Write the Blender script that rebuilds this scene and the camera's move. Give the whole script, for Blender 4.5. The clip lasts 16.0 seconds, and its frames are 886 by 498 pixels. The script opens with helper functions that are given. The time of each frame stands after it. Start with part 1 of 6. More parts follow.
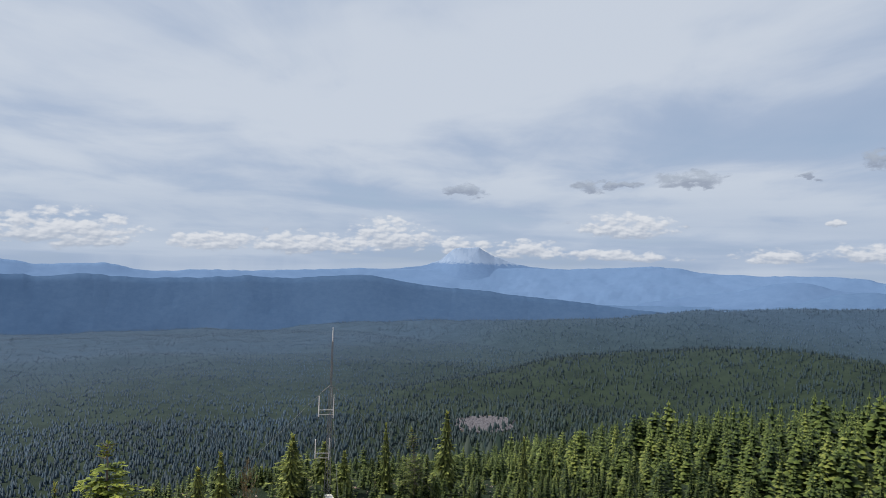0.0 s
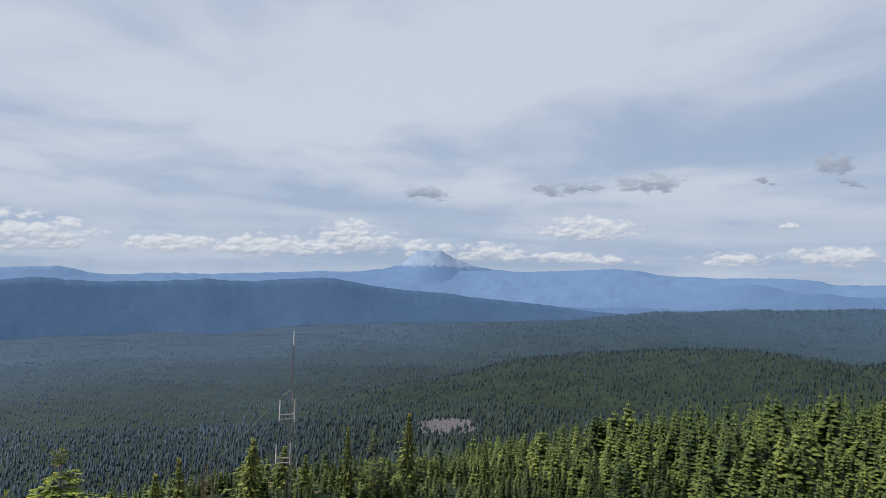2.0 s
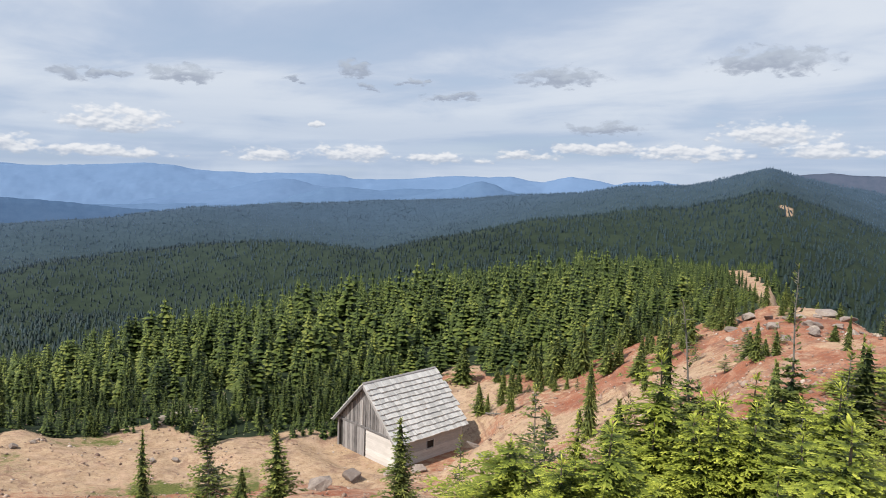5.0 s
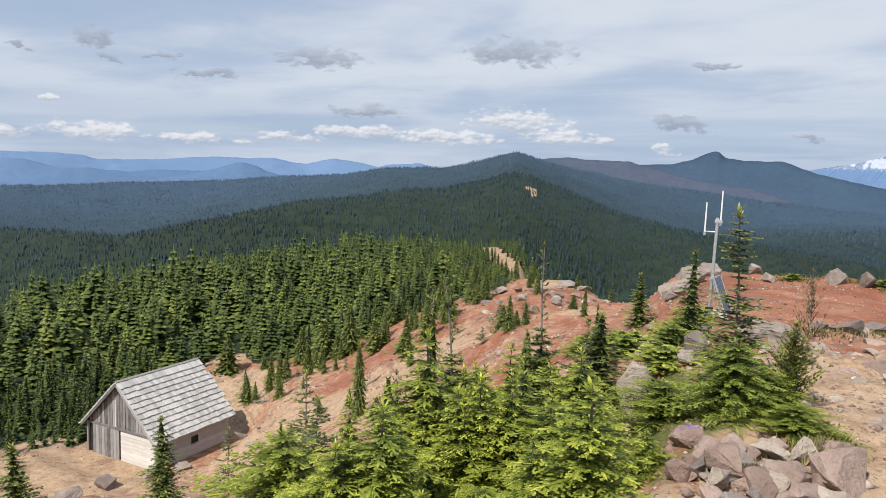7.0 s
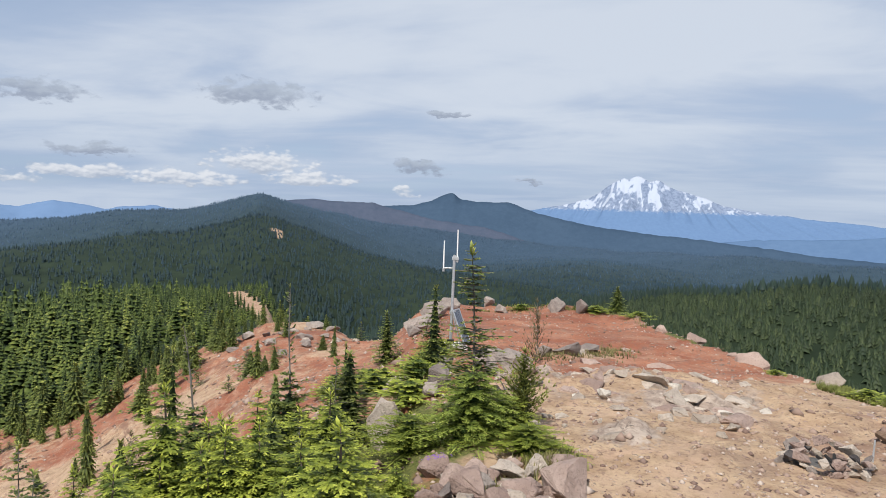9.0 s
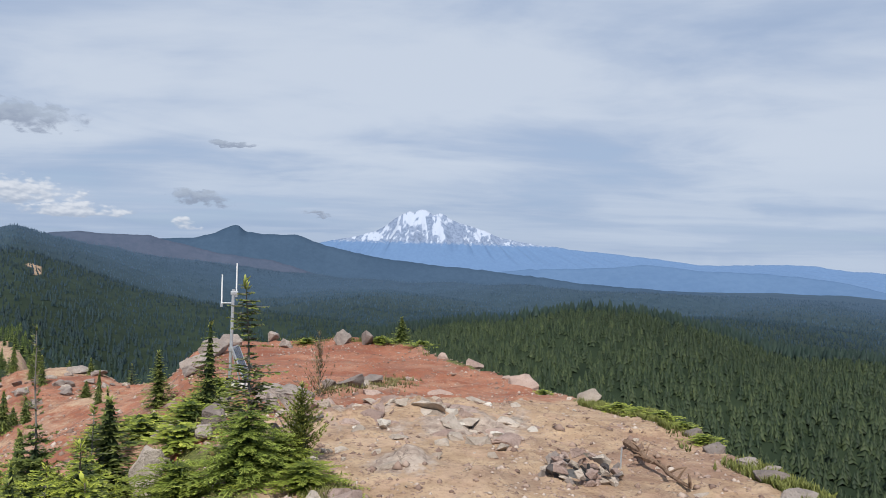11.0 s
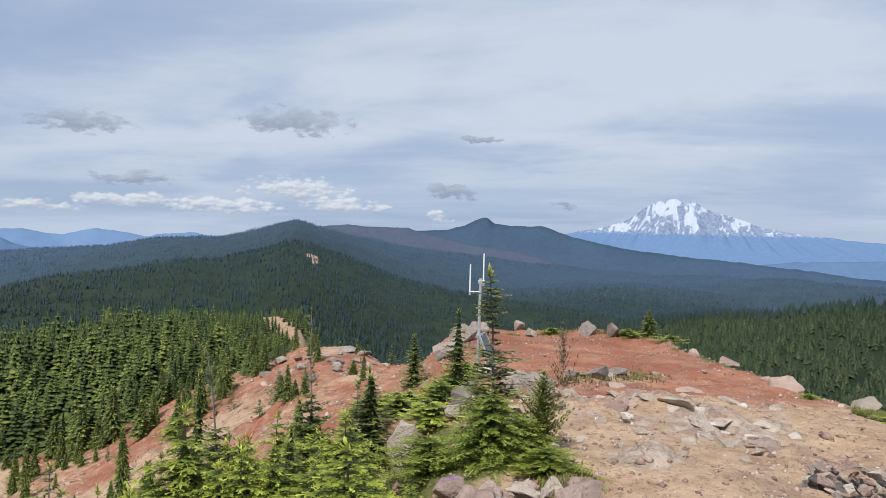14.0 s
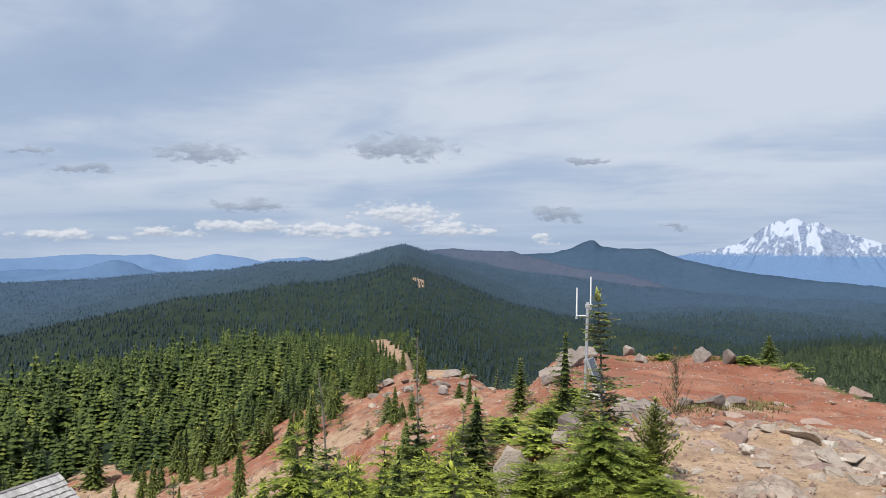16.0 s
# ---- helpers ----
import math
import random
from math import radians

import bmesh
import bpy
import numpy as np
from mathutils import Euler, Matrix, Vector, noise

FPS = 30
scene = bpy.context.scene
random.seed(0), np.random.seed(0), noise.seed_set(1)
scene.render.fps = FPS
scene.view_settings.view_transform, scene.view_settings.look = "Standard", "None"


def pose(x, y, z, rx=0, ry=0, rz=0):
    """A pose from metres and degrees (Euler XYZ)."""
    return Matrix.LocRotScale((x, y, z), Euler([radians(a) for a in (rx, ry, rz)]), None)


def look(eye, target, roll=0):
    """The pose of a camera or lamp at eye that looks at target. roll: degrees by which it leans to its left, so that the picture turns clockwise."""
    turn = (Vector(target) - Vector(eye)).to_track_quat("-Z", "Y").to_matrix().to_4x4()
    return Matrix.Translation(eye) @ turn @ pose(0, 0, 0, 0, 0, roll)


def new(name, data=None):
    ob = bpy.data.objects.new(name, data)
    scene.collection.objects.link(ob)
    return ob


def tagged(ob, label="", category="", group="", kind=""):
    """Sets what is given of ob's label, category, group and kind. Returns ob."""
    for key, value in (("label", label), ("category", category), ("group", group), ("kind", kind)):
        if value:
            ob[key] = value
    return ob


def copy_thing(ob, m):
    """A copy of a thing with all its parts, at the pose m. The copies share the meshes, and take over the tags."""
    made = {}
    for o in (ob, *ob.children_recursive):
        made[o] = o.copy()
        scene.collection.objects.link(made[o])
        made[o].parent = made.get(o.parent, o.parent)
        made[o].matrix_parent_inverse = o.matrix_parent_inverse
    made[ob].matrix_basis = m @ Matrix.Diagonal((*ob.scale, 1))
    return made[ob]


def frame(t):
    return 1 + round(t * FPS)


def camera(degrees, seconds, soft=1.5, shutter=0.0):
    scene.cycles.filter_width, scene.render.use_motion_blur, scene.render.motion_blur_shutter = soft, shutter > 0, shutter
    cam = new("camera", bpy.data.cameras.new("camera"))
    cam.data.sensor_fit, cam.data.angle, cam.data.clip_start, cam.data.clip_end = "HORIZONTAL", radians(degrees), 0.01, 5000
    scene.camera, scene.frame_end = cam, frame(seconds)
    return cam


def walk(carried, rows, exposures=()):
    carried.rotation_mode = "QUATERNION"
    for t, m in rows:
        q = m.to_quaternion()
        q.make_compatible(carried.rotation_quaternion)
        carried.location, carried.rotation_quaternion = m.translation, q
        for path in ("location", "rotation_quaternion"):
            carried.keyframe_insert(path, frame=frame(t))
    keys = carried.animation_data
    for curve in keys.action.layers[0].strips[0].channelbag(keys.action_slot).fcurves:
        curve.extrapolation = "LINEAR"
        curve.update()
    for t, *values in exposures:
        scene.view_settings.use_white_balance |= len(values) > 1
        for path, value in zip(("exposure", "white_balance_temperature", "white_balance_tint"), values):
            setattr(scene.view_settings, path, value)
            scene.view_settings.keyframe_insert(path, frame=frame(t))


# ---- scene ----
# camera: field of view, rows of (seconds, eye, target, roll)
cam = camera(61.93, 16.0, 0.9)
PATH = [
    (0.0, (-0.129, 0.125, 3.179), (-0.129, 10.123, 3.353), 1.20),
    (0.5, (-0.111, 0.110, 3.206), (-0.035, 10.107, 3.443), 1.20),
    (1.0, (-0.089, 0.075, 3.208), (0.044, 10.071, 3.474), 1.14),
    (1.5, (-0.089, 0.057, 3.199), (0.152, 10.051, 3.451), 1.07),
    (2.0, (-0.104, 0.053, 3.187), (0.404, 10.038, 3.408), 1.11),
    (2.5, (-0.075, 0.064, 3.210), (0.980, 10.007, 3.377), 1.29),
    (3.0, (-0.014, 0.111, 3.230), (2.001, 9.906, 3.297), 1.44),
    (3.5, (-0.000, 0.100, 3.217), (3.160, 9.587, 3.096), 1.49),
    (4.0, (0.028, 0.074, 3.194), (4.364, 9.075, 2.780), 1.47),
    (4.5, (0.001, 0.087, 3.165), (5.290, 8.540, 2.416), 1.49),
    (5.0, (0.047, 0.099, 3.176), (6.151, 7.948, 2.118), 1.59),
    (5.2, (0.043, 0.100, 3.169), (6.460, 7.681, 2.001), 1.74),
    (7.3, (0.038, 0.138, 3.208), (8.479, 5.381, 2.086), 2.16),
    (7.5, (0.044, 0.139, 3.196), (8.618, 5.173, 2.129), 2.15),
    (8.0, (0.019, 0.112, 3.204), (9.006, 4.408, 2.322), 1.95),
    (8.5, (0.040, 0.118, 3.207), (9.397, 3.573, 2.499), 1.91),
    (9.0, (0.064, 0.106, 3.206), (9.729, 2.619, 2.681), 1.96),
    (9.5, (0.093, 0.032, 3.212), (9.951, 1.674, 2.846), 2.04),
    (10.0, (0.126, 0.003, 3.217), (10.087, 0.854, 3.002), 2.09),
    (10.2, (0.124, -0.002, 3.213), (10.107, 0.560, 3.056), 2.08),
    (12.3, (-0.025, -0.231, 3.215), (9.934, -1.130, 3.126), 1.08),
    (12.5, (-0.030, -0.247, 3.208), (9.929, -1.140, 3.041), 1.14),
    (13.0, (0.021, -0.252, 3.196), (10.012, -0.406, 2.817), 1.60),
    (13.5, (0.024, -0.188, 3.197), (9.896, 1.375, 2.892), 1.54),
    (14.0, (0.023, -0.142, 3.194), (9.570, 2.827, 2.988), 1.45),
    (14.5, (0.001, -0.151, 3.201), (9.347, 3.400, 3.018), 1.28),
    (15.0, (0.004, -0.174, 3.191), (9.209, 3.730, 3.079), 0.91),
    (15.5, (0.048, -0.140, 3.188), (9.136, 4.033, 3.189), 1.09),
    (16.0, (0.025, -0.142, 3.193), (9.054, 4.154, 3.275), 1.04),
]
walk(cam, [(t, look(eye, target, roll)) for t, eye, target, roll in PATH],
     ((0, -0.09, 6400, 10), (2.5, -0.08, 6400, 10), (3.5, 0, 6500, 10), (4.3, 0.05, 6550, 10), (5.0, 0.16, 6600, 10), (7.5, 0.09, 6550, 10), (9.0, 0.04, 6400, 10), (10.0, -0.05, 6250, 10), (12.5, -0.06, 6200, 10), (14.5, 0.0, 6300, 10), (16.0, 0.0, 6350, 10)))
EYE_Z = 3.2


# ---------------------------------------------------------------- node helpers
class Nodes:
    """Short-hand for building node trees."""

    def __init__(self, tree):
        self.t = tree
        tree.nodes.clear()

    def n(self, kind, **props):
        node = self.t.nodes.new(kind)
        for key, value in props.items():
            setattr(node, key, value)
        return node

    def link(self, value, socket):
        if isinstance(value, bpy.types.NodeSocket):
            self.t.links.new(value, socket)
        elif isinstance(value, (tuple, list)) and len(value) == 3 and socket.type == "RGBA":
            socket.default_value = (*value, 1)
        else:
            socket.default_value = value

    def math(self, op, a, b=0.0, c=0.0, clamp=False):
        node = self.n("ShaderNodeMath", operation=op, use_clamp=clamp)
        for v, s in zip((a, b, c), node.inputs):
            self.link(v, s)
        return node.outputs[0]

    def vmath(self, op, a, b=(0, 0, 0)):
        node = self.n("ShaderNodeVectorMath", operation=op)
        self.link(a, node.inputs[0])
        self.link(b, node.inputs[1])
        return node.outputs[0]

    def mix(self, fac, a, b, blend="MIX"):
        node = self.n("ShaderNodeMix", data_type="RGBA", blend_type=blend)
        self.link(fac, node.inputs[0])
        self.link(a, node.inputs[6])
        self.link(b, node.inputs[7])
        return node.outputs[2]

    def noise(self, vec, scale, detail=4.0, rough=0.55, distort=0.0, out=0):
        node = self.n("ShaderNodeTexNoise")
        if vec is not None:
            self.link(vec, node.inputs["Vector"])
        node.inputs["Scale"].default_value = scale
        node.inputs["Detail"].default_value = detail
        node.inputs["Roughness"].default_value = rough
        node.inputs["Distortion"].default_value = distort
        return node.outputs[out]

    def step(self, v, lo, hi, smooth=True):
        node = self.n("ShaderNodeMapRange", interpolation_type="SMOOTHSTEP" if smooth else "LINEAR")
        self.link(v, node.inputs[0])
        self.link(lo, node.inputs[1])
        self.link(hi, node.inputs[2])
        return node.outputs[0]

    def scaled(self, vec, s, loc=(0, 0, 0)):
        node = self.n("ShaderNodeMapping")
        self.link(vec, node.inputs[0])
        node.inputs["Scale"].default_value = s
        node.inputs["Location"].default_value = loc
        return node.outputs[0]


# ---------------------------------------------------------------- sky and sun
SUN_AZ, SUN_EL = -84.0, 52.0        # degrees clockwise from +y, and up


def heading(az, el=0.0):
    a, e = radians(az), radians(el)
    return Vector((math.sin(a) * math.cos(e), math.cos(a) * math.cos(e), math.sin(e)))


sun_data = bpy.data.lights.new("sun", "SUN")
sun_data.energy, sun_data.angle, sun_data.color = 5.0, radians(0.6), (1.0, 0.95, 0.87)
sun = new("sun", sun_data)
sun.matrix_world = look(heading(SUN_AZ, SUN_EL) * 100, (0, 0, 0))
scene.view_settings.exposure = 0.0

world = bpy.data.worlds.new("sky")
scene.world = world
world.use_nodes = True


GREY_CLOUDS = (
    (1.3, 5.5, 2.0, 0.75), (11.2, 5.8, 1.2, 0.9), (13.5, 6.0, 1.0, 0.5), (18.2, 6.25, 2.6, 0.8), (26.3, 6.5, 0.6, 0.5),
    (30.6, 7.3, 1.3, 0.9), (32, 6.0, 0.9, 0.4), (35, 6.5, 1.0, 0.4), (38.2, 5.5, 2.3, 0.4), (46.3, 7.1, 3.6, 0.9),
    (61.2, 8.0, 4.3, 1.2), (75.4, 7.3, 1.8, 0.35), (73.3, 3.2, 2.2, 0.7), (81.6, 2.35, 1.0, 0.35), (50, 3.3, 3.5, 0.6))
WHITE_CLOUDS = (
    (-27, 1.3, 6.5, 1.5), (-17, 0.9, 5.0, 0.8), (-10.5, 0.9, 6.5, 0.95), (-4.0, 1.5, 5.2, 1.35), (1.5, 0.9, 3.0, 0.8), (6.5, 0.8, 3.6, 0.8),
    (13.8, 2.6, 4.8, 1.15), (13, 0.55, 6.0, 0.5), (24.5, 0.65, 4.0, 0.6), (30.5, 0.9, 4.6, 0.8), (38, 0.75, 4.0, 0.5), (28, 3.1, 0.8, 0.35),
    (44.5, 1.2, 3.5, 0.5), (50, 1.75, 5.0, 0.55), (56, 1.45, 5.0, 0.7), (61.5, 2.8, 5.2, 1.05), (65, 1.8, 4.2, 0.6), (72.3, 1.1, 1.4, 0.5))


def build_sky():
    w = Nodes(world.node_tree)
    direction = w.n("ShaderNodeTexCoord").outputs["Generated"]
    sep = w.n("ShaderNodeSeparateXYZ")
    w.link(direction, sep.inputs[0])
    dx, dy, dz = sep.outputs
    sky = w.n("ShaderNodeTexSky", sky_type="NISHITA", sun_disc=False, sun_elevation=radians(SUN_EL),
              sun_rotation=radians(SUN_AZ), altitude=1500.0)
    blue = w.mix(1.0, sky.outputs[0], (0.85, 0.95, 1.0), "MULTIPLY")
    # the high sheet of cloud, on a plane overhead
    up = w.math("ADD", w.math("MAXIMUM", dz, 0.0), 0.10)
    flat = w.n("ShaderNodeCombineXYZ")
    w.link(w.math("DIVIDE", dx, up), flat.inputs[0])
    w.link(w.math("DIVIDE", dy, up), flat.inputs[1])
    sheet = w.noise(w.scaled(flat.outputs[0], (0.34, 0.30, 1.0), (2.3, 0.7, 0.0)), 1.0, 5.0, 0.50, 0.5)
    veil = w.noise(w.scaled(flat.outputs[0], (1.15, 0.75, 1.0), (5.1, 3.2, 0.0)), 1.0, 6.0, 0.56, 0.4)
    thick = w.math("ADD", w.math("MULTIPLY", sheet, 0.62), w.math("MULTIPLY", veil, 0.38))
    white = w.mix(w.step(thick, 0.42, 0.58), (4.25, 5.1, 6.6), (6.3, 6.85, 7.7))
    colour = w.mix(w.math("MULTIPLY_ADD", w.step(thick, 0.30, 0.50), 0.30, 0.66), blue, white)
    # bearing and elevation in degrees; low down the sheet thins to pale blue
    az = w.math("MULTIPLY", w.math("ARCTAN2", dx, dy), 57.2958)
    el = w.math("MULTIPLY", w.math("ARCSINE", dz), 57.2958)
    place = w.n("ShaderNodeCombineXYZ")
    w.link(az, place.inputs[0])
    w.link(w.math("MULTIPLY", el, 2.2), place.inputs[1])
    low = w.math("SUBTRACT", 1.0, w.step(el, 0.0, 8.0))
    bands = w.noise(w.scaled(place.outputs[0], (0.030, 0.22, 1.0)), 1.0, 4.0, 0.5)
    colour = w.mix(w.math("MULTIPLY", low, 0.6), colour, w.mix(w.step(bands, 0.4, 0.62), (3.3, 4.3, 6.0), (4.7, 5.55, 6.9)))
    # single clouds: bearing, elevation, half width, half height; noise frays their outlines
    warp_a = w.noise(w.scaled(place.outputs[0], (0.42, 0.42, 1.0)), 1.0, 5.0, 0.58, 0.2)
    warp_b = w.noise(w.scaled(place.outputs[0], (0.50, 0.50, 1.0), (7.0, 3.0, 0.0)), 1.0, 5.5, 0.6, 0.2)
    fray = w.noise(w.scaled(place.outputs[0], (1.0, 0.8, 1.0), (2.0, 6.0, 0.0)), 1.0, 4.0, 0.56, 0.3)

    def heaps(rows, a, e, base):
        """How deep in the nearest cloud a direction lies, and how near to its top."""
        depth = tops = None
        for ca, ce, hw, hh in rows:
            x = w.math("DIVIDE", w.math("SUBTRACT", a, ca), hw)
            y = w.math("SUBTRACT", e, ce)
            y = w.math("DIVIDE", y, w.math("MULTIPLY_ADD", w.math("GREATER_THAN", y, 0.0), hh * (1 - base), hh * base))
            d = w.math("SUBTRACT", 1.0, w.math("ADD", w.math("MULTIPLY", x, x), w.math("MULTIPLY", y, y)))
            t = w.math("MULTIPLY", w.math("MULTIPLY", d, 3.0, 0.0, True), w.math("MULTIPLY_ADD", y, 0.5, 0.5, True))
            depth, tops = (d, t) if depth is None else (w.math("MAXIMUM", depth, d), w.math("MAXIMUM", tops, t))
        return depth, tops

    a2 = w.math("MULTIPLY_ADD", w.math("SUBTRACT", warp_a, 0.5), 4.6, az)
    e2 = w.math("MULTIPLY_ADD", w.math("SUBTRACT", warp_b, 0.5), 2.2, el)
    depth, tops = heaps(GREY_CLOUDS, a2, e2, 0.7)
    body = w.math("ADD", depth, w.math("MULTIPLY", w.math("SUBTRACT", fray, 0.5), 2.7))
    grey = w.mix(w.step(w.math("ADD", tops, w.math("SUBTRACT", fray, 0.5)), 0.25, 0.85), (2.9, 3.35, 4.3), (4.1, 4.65, 5.5))
    colour = w.mix(w.math("MULTIPLY", w.step(body, -0.15, 0.95), 0.84), colour, grey)

    def billows(offset):
        cell = w.n("ShaderNodeTexVoronoi", feature="SMOOTH_F1")
        w.link(w.scaled(place.outputs[0], (0.72, 0.72, 1.0), offset), cell.inputs["Vector"])
        for key, value in (("Scale", 1.0), ("Detail", 2.5), ("Roughness", 0.55), ("Smoothness", 0.45)):
            cell.inputs[key].default_value = value
        return cell.outputs["Distance"]

    puff, sunward = billows((0, 0, 0)), billows((-0.10, 0.24, 0))
    a3 = w.math("MULTIPLY_ADD", w.math("SUBTRACT", warp_a, 0.5), 1.6, az)
    e3 = w.math("MULTIPLY_ADD", w.math("SUBTRACT", warp_b, 0.5), 0.7, el)
    depth, tops = heaps([(ca, ce, hw, hh * 1.6) for ca, ce, hw, hh in WHITE_CLOUDS], a3, e3, 0.42)
    body = w.math("ADD", depth, w.math("ADD", w.math("MULTIPLY", w.math("SUBTRACT", 0.72, puff), 0.95), w.math("MULTIPLY", w.math("SUBTRACT", fray, 0.5), 1.1)))
    lit = w.math("ADD", w.math("MULTIPLY", w.math("SUBTRACT", sunward, puff), 0.75), w.math("MULTIPLY", tops, 0.95))
    lit = w.math("ADD", lit, w.math("MULTIPLY", w.math("SUBTRACT", fray, 0.5), 0.5))
    tone = w.mix(w.step(lit, 0.05, 0.95), (4.3, 4.85, 5.8), (7.9, 8.05, 8.35))
    colour = w.mix(w.math("MULTIPLY", w.step(body, 0.0, 0.62), 0.86), colour, tone)
    back = w.n("ShaderNodeBackground")
    w.link(colour, back.inputs[0])
    back.inputs[1].default_value = 0.1
    out = w.n("ShaderNodeOutputWorld")
    w.link(back.outputs[0], out.inputs[0])


build_sky()


# ---------------------------------------------------------------- materials
def material(name, rough=0.9, spec=0.25):
    """A node material: the helper, its principled shader and object-space position."""
    m = bpy.data.materials.new(name)
    m.use_nodes = True
    k = Nodes(m.node_tree)
    b = k.n("ShaderNodeBsdfPrincipled")
    b.inputs["Roughness"].default_value = rough
    b.inputs["Specular IOR Level"].default_value = spec
    k.t.links.new(b.outputs[0], k.n("ShaderNodeOutputMaterial").inputs[0])
    return m, k, b


def bump(k, b, height, strength=0.5, distance=0.05):
    node = k.n("ShaderNodeBump")
    node.inputs["Strength"].default_value = strength
    node.inputs["Distance"].default_value = distance
    k.link(height, node.inputs["Height"])
    k.link(node.outputs[0], b.inputs["Normal"])


def plain(name, colour, rough=0.6, metal=0.0, vary=0.25, scale=6.0, spec=0.4):
    """Paint, metal or plastic with soft mottling and a fine grain."""
    m, k, b = material(name, rough, spec)
    pos = k.n("ShaderNodeTexCoord").outputs["Object"]
    f = k.math("ADD", k.math("MULTIPLY", k.noise(pos, scale), 0.6), k.math("MULTIPLY", k.noise(pos, scale * 9), 0.4))
    dark = tuple(c * (1 - vary) for c in colour)
    lite = tuple(min(1.0, c * (1 + vary)) for c in colour)
    k.link(k.mix(k.step(f, 0.3, 0.7), dark, lite), b.inputs["Base Color"])
    b.inputs["Metallic"].default_value = metal
    return m


def ground_material():
    """Red cinder, tan dust, grass and forest litter, blended by the ground's own cover masks; the alpha adds haze blue.
    """
    m, k, b = material("ground", 0.95, 0.15)
    pos = k.n("ShaderNodeNewGeometry").outputs["Position"]
    cover = k.n("ShaderNodeAttribute", attribute_name="cover")
    sep = k.n("ShaderNodeSeparateColor")
    k.link(cover.outputs["Color"], sep.inputs[0])
    forest, grass, tan = sep.outputs
    big = k.noise(pos, 0.35, 5, 0.6)
    mid = k.noise(pos, 2.2, 6, 0.65)
    fine = k.noise(pos, 14.0, 5, 0.7)
    red = k.mix(k.step(big, 0.35, 0.68), (0.25, 0.088, 0.050), (0.36, 0.155, 0.092))
    dust = k.mix(k.step(mid, 0.35, 0.65), (0.33, 0.222, 0.138), (0.46, 0.332, 0.215))
    dirt = k.mix(k.step(k.math("ADD", tan, k.math("MULTIPLY", k.math("SUBTRACT", mid, 0.5), 0.9)), 0.3, 0.7), red, dust)
    stain = k.noise(k.scaled(pos, (1, 1, 1), (3, 8, 0)), 0.75, 6, 0.68, 0.5)
    dirt = k.mix(k.math("MULTIPLY", k.step(stain, 0.50, 0.66), 0.5), dirt, (0.20, 0.135, 0.105))
    dirt = k.mix(k.math("MULTIPLY", k.step(fine, 0.50, 0.68), 0.7), dirt, (0.145, 0.082, 0.062))
    pale = k.noise(k.scaled(pos, (1, 1, 1), (6, 1, 0)), 1.15, 7, 0.72, 0.8)
    dirt = k.mix(k.math("MULTIPLY", k.step(pale, 0.50, 0.62), k.math("MULTIPLY_ADD", tan, 0.35, 0.22)), dirt, (0.46, 0.31, 0.215))
    dirt = k.mix(k.math("MULTIPLY", k.step(k.noise(pos, 4.5, 6, 0.75, 0.3), 0.54, 0.66), 0.6), dirt, (0.16, 0.095, 0.075))
    strata = k.noise(k.scaled(pos, (0.30, 0.30, 4.5), (2, 5, 0)), 1.0, 6, 0.68, 0.4)
    dirt = k.mix(k.math("MULTIPLY", k.step(strata, 0.53, 0.63), k.math("MULTIPLY_ADD", tan, 0.35, 0.22)), dirt, (0.45, 0.32, 0.225))
    dirt = k.mix(k.math("MULTIPLY", k.math("SUBTRACT", 1.0, k.step(strata, 0.36, 0.45)), 0.55), dirt, (0.19, 0.105, 0.08))
    vor = k.n("ShaderNodeTexVoronoi", feature="F1")
    k.link(pos, vor.inputs["Vector"])
    vor.inputs["Scale"].default_value = 9.0
    chip = k.math("MULTIPLY", k.math("SUBTRACT", 1.0, k.step(vor.outputs[0], 0.12, 0.26)), k.step(mid, 0.45, 0.6))
    dirt = k.mix(k.math("MULTIPLY", chip, 0.75), dirt, (0.48, 0.39, 0.32))
    ledge = k.mix(k.step(k.noise(k.scaled(pos, (1, 1, 3)), 2.6, 6, 0.7, 0.4), 0.38, 0.62), (0.26, 0.195, 0.155), (0.45, 0.365, 0.295))
    ledge = k.mix(k.math("MULTIPLY", k.step(k.noise(pos, 7.0, 6, 0.75, 0.6), 0.54, 0.66), 0.75), ledge, (0.13, 0.098, 0.082))
    dirt = k.mix(k.step(k.math("ADD", tan, k.math("MULTIPLY", k.math("SUBTRACT", fine, 0.5), 0.8)), 1.25, 1.6), dirt, ledge)
    turf = k.mix(k.step(fine, 0.35, 0.65), (0.07, 0.085, 0.022), (0.16, 0.16, 0.05))
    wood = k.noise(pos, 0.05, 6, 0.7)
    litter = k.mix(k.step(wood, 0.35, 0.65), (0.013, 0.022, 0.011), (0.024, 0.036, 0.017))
    # Far off, haze blue is put into the forest floor's colour.
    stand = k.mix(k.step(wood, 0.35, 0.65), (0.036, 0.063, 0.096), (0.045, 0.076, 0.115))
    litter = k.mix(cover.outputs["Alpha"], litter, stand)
    edge = k.math("MULTIPLY", k.math("SUBTRACT", mid, 0.5), 1.1)
    col = k.mix(k.step(k.math("ADD", grass, edge), 0.35, 0.65), dirt, turf)
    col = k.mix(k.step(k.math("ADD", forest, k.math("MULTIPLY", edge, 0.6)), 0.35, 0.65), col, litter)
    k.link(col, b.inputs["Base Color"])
    h = k.math("ADD", k.math("MULTIPLY", mid, 0.5), k.math("ADD", k.math("MULTIPLY", fine, 0.3), k.math("MULTIPLY", chip, 0.35)))
    bump(k, b, h, 0.8, 0.12)
    return m


